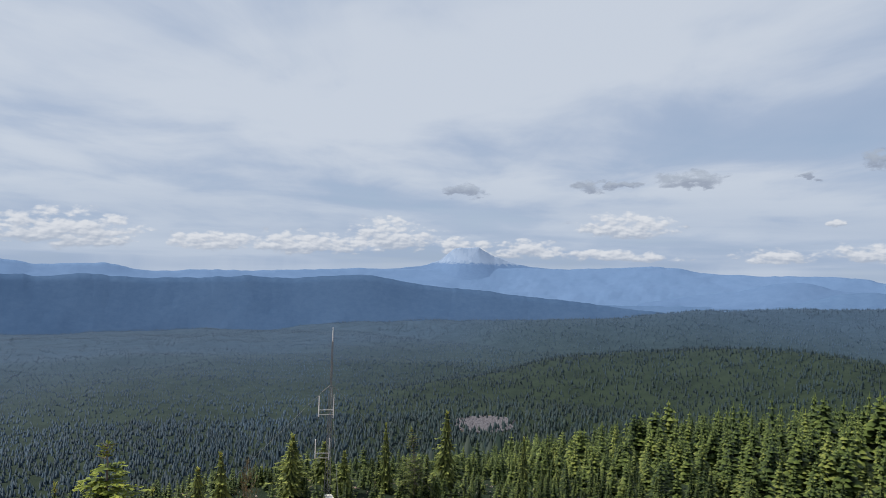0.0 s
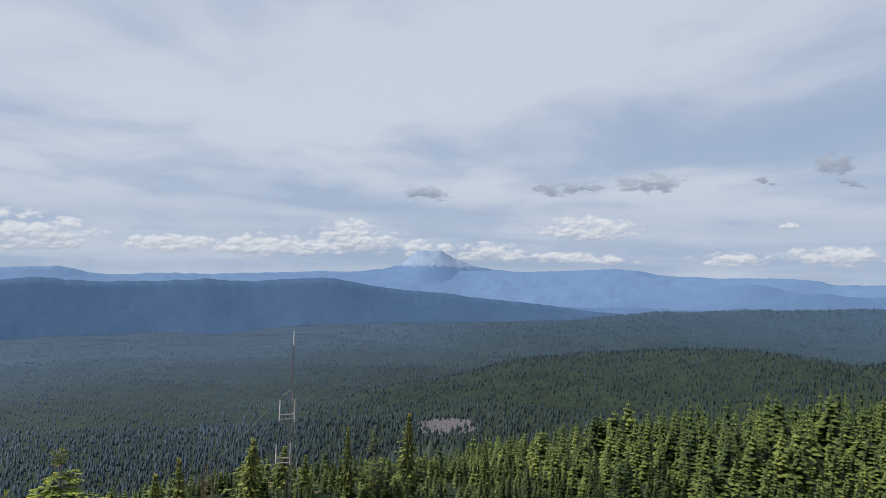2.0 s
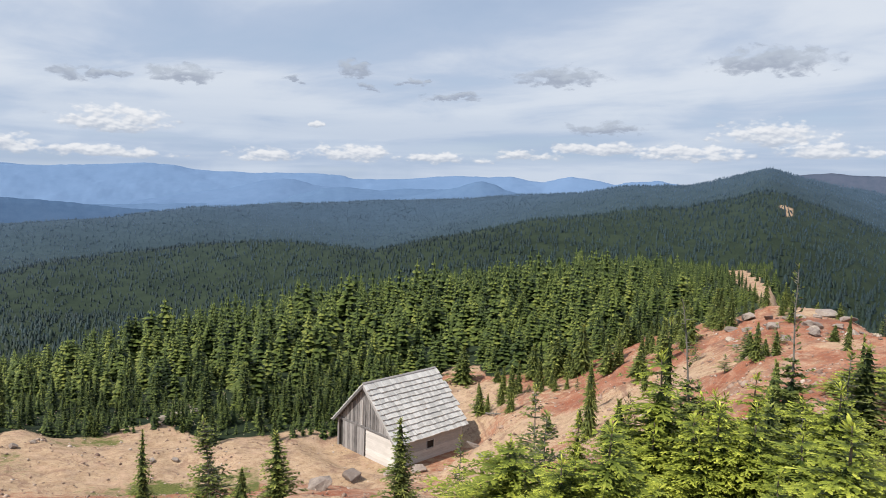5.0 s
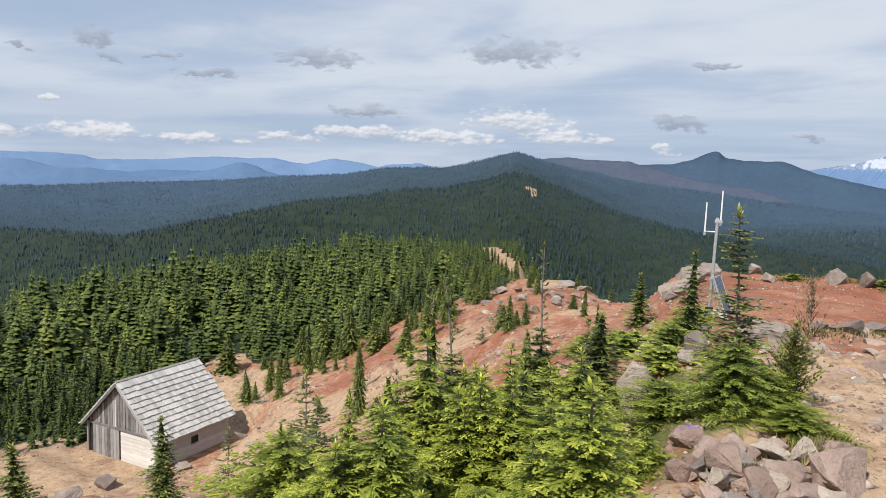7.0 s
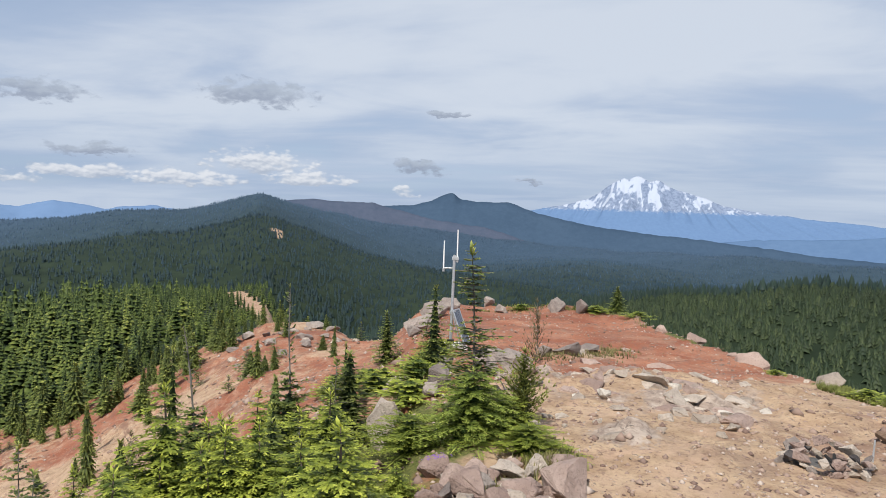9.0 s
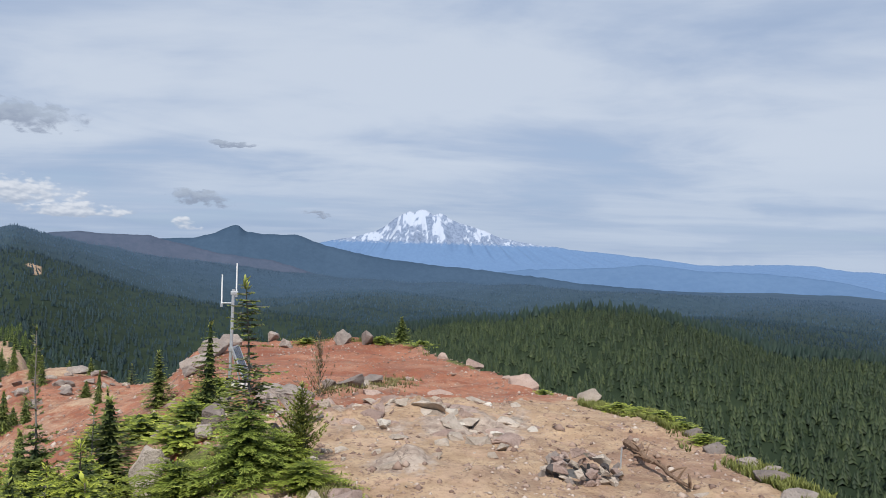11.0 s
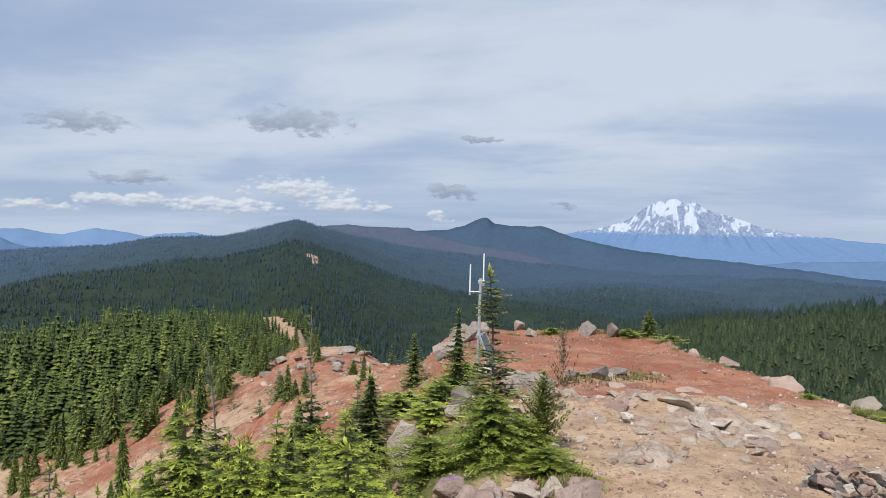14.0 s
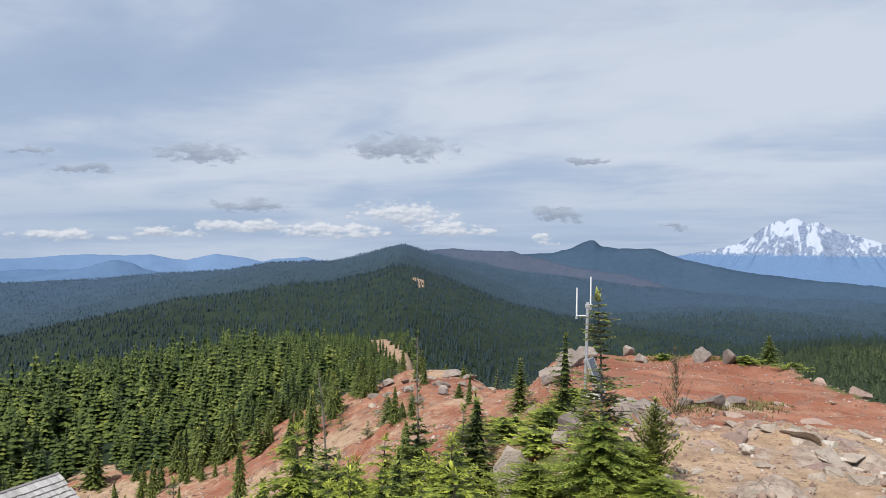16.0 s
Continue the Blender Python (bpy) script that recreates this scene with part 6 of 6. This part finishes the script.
def shed():
    """A plank shed: vertical boards in the gable, lapped siding, a shake roof."""
    wide, deep, eave, rise = 5.3, 5.2, 1.85, 2.55
    root = new("shed")
    root.matrix_basis = pose(22.0, 38.2, -13.62, 0, 0, -83.5)
    tagged(root, "weathered grey plank shed with a shake roof", "shed")
    pitch = math.atan2(rise, wide / 2)
    # the gable end, at y = 0: upright boards above, a sliding door and white siding below
    n = 26
    for i in range(n):
        x0, x1 = wide * i / n, wide * (i + 1) / n
        top = eave + rise * (1 - abs((x0 + x1) / 2 - wide / 2) / (wide / 2)) - 0.12
        low = eave - 0.10 - random.uniform(0, 0.05)
        if top - low > 0.06:
            b = one_box((x1 - x0 - 0.022, 0.028, top - low), ((x0 + x1) / 2, random.uniform(-0.015, 0.01), (top + low) / 2), (0, random.uniform(-0.3, 0.3), 0), 0.005)
            part("board", b, MAT_BOARD, root)
    part("gable_backing", one_box((wide - 0.1, 0.03, eave + 0.02), (wide / 2, 0.06, eave / 2)), MAT_DARK, root, "near-black sheet that shades the gaps in the front")
    b = bmesh.new()
    v = [b.verts.new(p) for p in ((0.1, 0.05, eave), (wide - 0.1, 0.05, eave), (wide / 2, 0.05, eave + rise - 0.15), (0.1, 0.09, eave), (wide - 0.1, 0.09, eave), (wide / 2, 0.09, eave + rise - 0.15))]
    for f in ((0, 1, 2), (3, 5, 4), (0, 3, 4, 1), (1, 4, 5, 2), (2, 5, 3, 0)):
        b.faces.new([v[q] for q in f])
    part("gable_lining", b, MAT_DARK, root)
    part("lintel", one_box((wide + 0.1, 0.07, 0.14), (wide / 2, -0.035, eave - 0.10), (0, 0, 0), 0.01), MAT_BOARD, root)
    part("batten", one_box((0.07, 0.03, 1.5), (wide * 0.44, -0.035, eave + 0.75), (0, 0, 0), 0.006), MAT_WHITE_SIDING, root, "pale upright batten")
    door = new("sliding_door")
    door.parent = root
    for i in range(9):
        part("door_board", one_box((0.225, 0.035, 1.68), (0.62 + 0.235 * i, -0.05, 0.88), (0, random.uniform(-0.2, 0.2), 0), 0.006), MAT_BOARD, door)
    for z in (0.35, 1.4):
        part("door_ledge", one_box((2.1, 0.03, 0.12), (1.56, -0.015, z)), MAT_BOARD, door)
    part("door_post", one_box((0.14, 0.12, eave), (0.07, -0.02, eave / 2), (0, 0, 0), 0.01), MAT_BOARD, root)
    for i in range(8):
        part("white_board", one_box((wide - 2.78, 0.025, 0.235), (2.72 + (wide - 2.78) / 2, -0.04, 0.06 + 0.205 * (i + 0.5)), (-7, 0, 0), 0.004), MAT_WHITE_SIDING, root, "whitewashed lapped board")
    # the long side, at x = wide: lapped siding round a small window
    for i in range(8):
        z, h = 0.02 + 0.225 * (i + 0.5), 0.25
        spans = ((0, deep),) if i not in (3, 4) else ((0, 2.35), (3.0, deep))
        for a, c in spans:
            part("siding_board", one_box((0.025, c - a - 0.01, h), (wide + 0.01, (a + c) / 2, z), (0, 5, 0), 0.004), MAT_SIDING, root)
    part("side_backing", one_box((0.03, deep, eave), (wide - 0.06, deep / 2, eave / 2)), MAT_DARK, root)
    window = new("window")
    window.parent = root
    for size, at in (((0.05, 0.06, 0.50), (wide + 0.03, 2.38, 0.92)), ((0.05, 0.06, 0.50), (wide + 0.03, 2.97, 0.92)), ((0.05, 0.66, 0.06), (wide + 0.03, 2.675, 1.17)), ((0.06, 0.66, 0.05), (wide + 0.035, 2.675, 0.67))):
        part("window_frame", one_box(size, at, (0, 0, 0), 0.006), MAT_SIDING, window)
    # far side and back
    part("far_wall", one_box((0.05, deep, eave), (0.03, deep / 2, eave / 2)), MAT_SIDING, root)
    b = bmesh.new()
    y0, y1 = deep - 0.05, deep
    outline = ((0.05, 0), (wide - 0.05, 0), (wide - 0.05, eave), (wide / 2, eave + rise - 0.08), (0.05, eave))
    front, back = [b.verts.new((x, y0, z)) for x, z in outline], [b.verts.new((x, y1, z)) for x, z in outline]
    b.faces.new(front)
    b.faces.new(back[::-1])
    for i in range(5):
        b.faces.new((front[i], back[i], back[(i + 1) % 5], front[(i + 1) % 5]))
    part("back_wall", b, MAT_BOARD, root)
    for cx, cy in ((wide, 0), (wide, deep)):
        part("corner_post", one_box((0.11, 0.11, eave), (cx, cy, eave / 2), (0, 0, 0), 0.008), MAT_SIDING, root)
    # roof: two decks, courses of split shakes, bargeboards and ridge
    slope = math.hypot(rise, wide / 2) + 0.35
    for side in (-1, 1):
        roof = new("roof_slope")
        roof.parent = root
        roof.matrix_basis = pose(wide / 2, 0, eave + rise) @ (Matrix.Diagonal((side, 1, 1, 1)) if side < 0 else Matrix.Identity(4)) @ pose(0, 0, 0, 0, math.degrees(pitch), 0)
        part("deck", one_box((slope, deep + 0.5, 0.03), (slope / 2, deep / 2, -0.03)), MAT_BOARD, roof)
        courses = 12
        ln = slope / courses * 1.5
        # split shakes: single pieces on the slope in view, one joined part on the other
        cuts = []
        for w in (0.14, 0.18, 0.22, 0.27):
            me = bpy.data.meshes.new("shake")
            b = one_box((ln, w - 0.014, 0.06), (0, 0, 0), (0, -9.5, 0), 0.004)
            b.to_mesh(me)
            b.free()
            me.materials.append(MAT_SHAKE)
            cuts.append((w, me))
        b = bmesh.new()
        for c in range(courses):
            y = -0.30
            while y < deep + 0.24:
                w, me = random.choice(cuts)
                at = (slope * c / courses + ln / 2 - 0.03 + random.uniform(-0.02, 0.02), y + w / 2, 0.03 + random.uniform(0, 0.015))
                if side > 0:
                    piece = new("shake", me)
                    piece.parent = roof
                    piece.matrix_basis = pose(*at, 0, random.uniform(-0.8, 0.8), random.uniform(-1.0, 1.0))
                else:
                    box(b, (ln, w - 0.014, 0.05), at, (0, -8.0, 0))
                y += w
        if side < 0:
            tagged(part("shakes", b, MAT_SHAKE, roof), kind="stuff")
        else:
            b.free()
        part("bargeboard", one_box((slope, 0.03, 0.15), (slope / 2, -0.28, -0.07), (0, 0, 0), 0.006), MAT_BOARD, roof)
    part("ridge_cap", one_box((0.12, deep + 0.62, 0.03), (wide / 2 + 0.02, deep / 2, eave + rise + 0.06), (0, math.degrees(pitch), 0), 0.005), MAT_BOARD, root)
    return root


shed()


def whip(parent, x, y, z0, z1, r=0.022):
    w = part("antenna_whip", one_tube((x, y, z0), (x, y, z1), r, r * 0.8), MAT_WHITE, parent, "white fibreglass antenna")
    part("cap", one_tube((x, y, z0 - 0.06), (x, y, z0 + 0.03), r * 1.5), MAT_GALV, w)
    return w


def solar_panel(name, parent, wide, high, m, columns=6, rows=4):
    """A framed panel in its own x-z plane, facing -y."""
    root = new(name)
    root.parent = parent
    root.matrix_basis = m
    part("cell_sheet", one_box((wide - 0.04, 0.02, high - 0.04)), MAT_CELL, root, "dark blue cells")
    for size, at in (((wide, 0.04, 0.035), (0, 0, high / 2)), ((wide, 0.04, 0.035), (0, 0, -high / 2)), ((0.035, 0.04, high), (wide / 2, 0, 0)), ((0.035, 0.04, high), (-wide / 2, 0, 0))):
        part("frame", one_box(size, at, (0, 0, 0), 0.004), MAT_GALV, root, "grey metal frame")
    for i in range(1, columns):
        part("grid_line", one_box((0.008, 0.006, high - 0.05), (-wide / 2 + wide * i / columns, -0.012, 0)), MAT_STEEL, root)
    for i in range(1, rows):
        part("grid_line", one_box((wide - 0.05, 0.006, 0.008), (0, -0.0125, -high / 2 + high * i / rows)), MAT_STEEL, root)
    return root


def summit_mast():
    at = Vector((20.44, 5.09, 0))
    root = new("antenna_mast")
    # its x axis points to the viewer's right
    root.matrix_basis = pose(at.x, at.y, level(at.x, at.y), 0, 0, -76.4)
    tagged(root, "white-grey antenna mast with solar panel on a concrete block", "antenna mast")
    part("pole", one_tube((0, 0, 0), (0.03, 0, 2.70), 0.045, 0.04, 12), MAT_GALV, root)
    whip(root, 0.11, 0, 2.55, 3.42)
    whip(root, -0.27, 0, 2.28, 3.10)
    part("crossarm", one_tube((-0.29, 0, 2.32), (0.03, 0, 2.32), 0.018), MAT_GALV, root)
    part("bracket", one_box((0.20, 0.09, 0.10), (0.06, 0, 2.60), (0, 0, 0), 0.01), MAT_GALV, root)
    part("clamp", one_tube((0.01, 0, 1.02), (0.01, 0, 1.10), 0.07), MAT_GALV, root)
    part("base_block", one_box((0.75, 0.6, 0.22), (0.08, 0, 0.05), (0, 0, 8), 0.03), MAT_CONCRETE, root)
    part("base_clamp", one_box((0.20, 0.10, 0.10), (0, -0.08, 0.24), (0, 0, 0), 0.01), MAT_CHAR, root)
    for y in (-0.2, 0.2):
        part("strut", one_tube((0.03, y * 0.3, 1.05), (0.28, y, 0.15), 0.014), MAT_GALV, root)
        part("strut", one_tube((0.0, y * 0.2, 1.05), (0.12, y, 1.12), 0.012), MAT_GALV, root)
    solar_panel("solar_panel", root, 0.50, 1.0, pose(0.30, 0, 0.66, 0, 0, 70) @ pose(0, 0, 0, -22, 0, 0), 4, 8)
    return root


summit_mast()


def lattice_mast():
    x, y = -6.72, 44.2
    root = new("lattice_mast")
    z = level(x, y)
    root.matrix_basis = pose(x, y, z, 0, 0.8, 8.5)
    tagged(root, "tall guyed lattice radio mast with white antennas", "radio mast")
    tall = -0.85 - z
    sections = ((0.0, 0.36 * tall, 0.20, 0.16), (0.36 * tall, 0.66 * tall, 0.14, 0.12), (0.66 * tall, 0.92 * tall, 0.06, 0.05))
    for z0, z1, r0, r1 in sections:
        part_root = new("mast_section")
        part_root.parent = root
        corner = [Vector((math.cos(a), math.sin(a), 0)) for a in (0.5, 2.594, 4.689)]
        for c in corner:
            part("leg", one_tube(c * r0 + Vector((0, 0, z0)), c * r1 + Vector((0, 0, z1)), 0.014, None, 6), MAT_STEEL, part_root)
        b = bmesh.new()
        n = max(4, int((z1 - z0) / 0.36))
        for i in range(n):
            f0, f1 = i / n, (i + 1) / n
            for k in range(3):
                a, c = corner[k], corner[(k + 1) % 3]
                p0 = a * (r0 + (r1 - r0) * f0) + Vector((0, 0, z0 + (z1 - z0) * f0))
                p1 = c * (r0 + (r1 - r0) * f1) + Vector((0, 0, z0 + (z1 - z0) * f1))
                tube(b, p0, p1, 0.009, None, 4)
        part("bracing", b, MAT_STEEL, part_root)
    whip(root, 0, 0, 0.92 * tall, tall, 0.03)
    for z0, z1, zl, left, right in ((0.485 * tall, 0.60 * tall, 0.49 * tall, -0.66, 0.20), (0.245 * tall, 0.35 * tall, 0.24 * tall, -0.78, 0.02)):
        whip(root, left, 0, z0, z1, 0.03)
        whip(root, right, -0.15, z0 - 0.05, z1 + 0.12, 0.03)
        for dz in (0.0, 0.28):
            part("arm", one_tube((left, 0, zl + dz + 0.02), (right, -0.1, zl + dz + 0.05), 0.022, None, 6), MAT_GALV, root)
    for sx in (-1, 1):
        part("guy_bracket", one_tube((0, 0, 0.665 * tall), (sx * 0.5, 0, 0.625 * tall), 0.02, None, 6), MAT_STEEL, root)
        gx = sx * 6.5
        part("guy_wire", one_tube((sx * 0.5, 0, 0.625 * tall), (gx, 1.0, 0.1), 0.007, None, 4), MAT_STEEL, root)
    part("guy_wire", one_tube((0, 0, 0.665 * tall), (0.6, -6.0, 1.5), 0.007, None, 4), MAT_STEEL, root)
    part("base_block", one_box((0.8, 0.8, 0.3), (0, 0, 0.05), (0, 0, 20), 0.03), MAT_CONCRETE, root)
    return root


lattice_mast()


def equipment_hut():
    """A low brown plank hut that carries two solar panels."""
    a = heading(-4.1) * 36.5
    root = new("equipment_hut")
    z = level(a.x, a.y) - 0.1
    root.matrix_basis = pose(a.x, a.y, z, 0, 0, 4.1)
    tagged(root, "low brown plank equipment hut with two solar panels", "hut")
    top = (EYE_Z - 36.5 * math.tan(radians(19.05))) - z
    for i in range(14):
        part("plank", one_box((0.205, 0.03, top), (-1.42 + 0.215 * i, 0, top / 2), (0, 0, 0), 0.005), MAT_PLANK, root)
    for x in (-1.5, 1.5):
        part("side_wall", one_box((0.04, 1.6, top), (x, 0.8, top / 2)), MAT_PLANK, root)
    part("back_wall", one_box((3.0, 0.04, top), (0, 1.6, top / 2)), MAT_PLANK, root)
    part("roof", one_box((3.25, 1.95, 0.06), (0, 0.8, top + 0.03), (-2, 0, 0), 0.01), MAT_PLANK, root)
    for x, tilt in ((-0.72, -2), (0.62, 3)):
        solar_panel("solar_panel", root, 1.25, 0.72, pose(x, 0.35, top + 0.36, -28, tilt, 0), 8 if x > 0 else 2, 5 if x > 0 else 2)
        part("panel_leg", one_tube((x, 0.7, top), (x, 0.5, top + 0.6), 0.02, None, 6), MAT_GALV, root)
    return root


equipment_hut()


def fire_ring():
    """A ring of stacked stones round old ash."""
    cx, cy = 10.25, -2.36
    root = new("fire_ring")
    root.matrix_basis = pose(cx, cy, level(cx, cy))
    tagged(root, "fire ring of stacked broken stones with charred wood", "fire ring")
    rr = random.Random(31)
    tones = ["dark", "grey", "red", "pale", "red", "grey", "pale", "red"]
    for i in range(42):
        layer = 0 if i < 24 else 1
        a = i * 2.399 if layer else 6.2832 * i / 24
        r = rr.uniform(0.40, 0.62) if layer == 0 else rr.uniform(0.36, 0.55)
        w = rr.uniform(0.20, 0.36)
        st = new("stone", rr.choice(ROCK_MESHES[rr.choice(tones)]))
        st.parent = root
        st.matrix_basis = pose(math.cos(a) * r, math.sin(a) * r * 0.9, 0.05 + layer * 0.12, rr.uniform(-35, 35), rr.uniform(-35, 35), rr.uniform(0, 360)) @ Matrix.Diagonal((w, w * 0.8, w * rr.uniform(0.3, 0.6), 1))
    for i in range(3):
        part("charred_stick", one_tube((-0.25 + 0.1 * i, -0.1, 0.05), (0.02 + 0.08 * i, 0.1 - 0.12 * i, 0.12), 0.025, 0.02, 7), MAT_CHAR, root, "charred stick")
    b = bmesh.new()
    bmesh.ops.create_cone(b, cap_ends=True, segments=14, radius1=0.42, radius2=0.3, depth=0.04)
    part("ash", b, plain("ash", (0.10, 0.095, 0.09), 0.95, 0, 0.3, 20), root, "grey ash bed")
    return root


fire_ring()


def driftwood(name, a, b, thick, label, twigs, seed, mat):
    """A dead bough on the ground, bent, with broken side twigs."""
    rr = random.Random(seed)
    a, b = Vector((*a, level(*a) + thick)), Vector((*b, level(*b) + thick))
    co, tri = [], []
    n = 9
    pts = [a.lerp(b, i / (n - 1)) + Vector((rr.uniform(-1, 1), rr.uniform(-1, 1), rr.uniform(0, 0.8))) * thick * 0.8 for i in range(n)]
    for q in pts:
        q.z = max(q.z, level(q.x, q.y) + thick * 0.6)
    stick(co, tri, pts, thick, thick * 0.35, 7)
    root = mesh_object(name, co, tri, mat)
    tagged(root, label, "dead branch")
    for i in range(twigs):
        p0 = pts[rr.randrange(2, n)]
        w = Vector((rr.uniform(-1, 1), rr.uniform(-1, 1), rr.uniform(0.1, 1.0))).normalized() * rr.uniform(0.12, 0.34)
        co, tri = [], []
        stick(co, tri, [p0, p0 + w * 0.5 + Vector((0, 0, 0.02)), p0 + w], thick * 0.35, thick * 0.1, 5)
        mesh_object("twig", co, tri, mat, root)
    return root


MAT_OLD_BOUGH = plain("old_bough", (0.19, 0.125, 0.085), 0.95, 0, 0.45, 16, 0.1)
driftwood("fallen_branch", (12.0, -3.5), (9.55, -3.6), 0.06, "twisted brown dead branch lying on the dust", 16, 5, MAT_OLD_BOUGH)
driftwood("bleached_log", (31.3, 35.2), (31.0, 33.4), 0.07, "bleached dead log on the red slope", 3, 6, MAT_SNAG)
driftwood("fallen_branch", (13.1, 1.6), (12.2, 2.2), 0.035, "small dead branch among the rocks", 6, 9, MAT_SNAG)
stake_z = level(10.95, -3.1)
tagged(part("tent_stake", one_tube((10.95, -3.1, stake_z - 0.05), (10.97, -3.12, stake_z + 0.30), 0.016, 0.012, 8), MAT_GALV, None), "thin grey metal stake beside the fire ring", "stake")
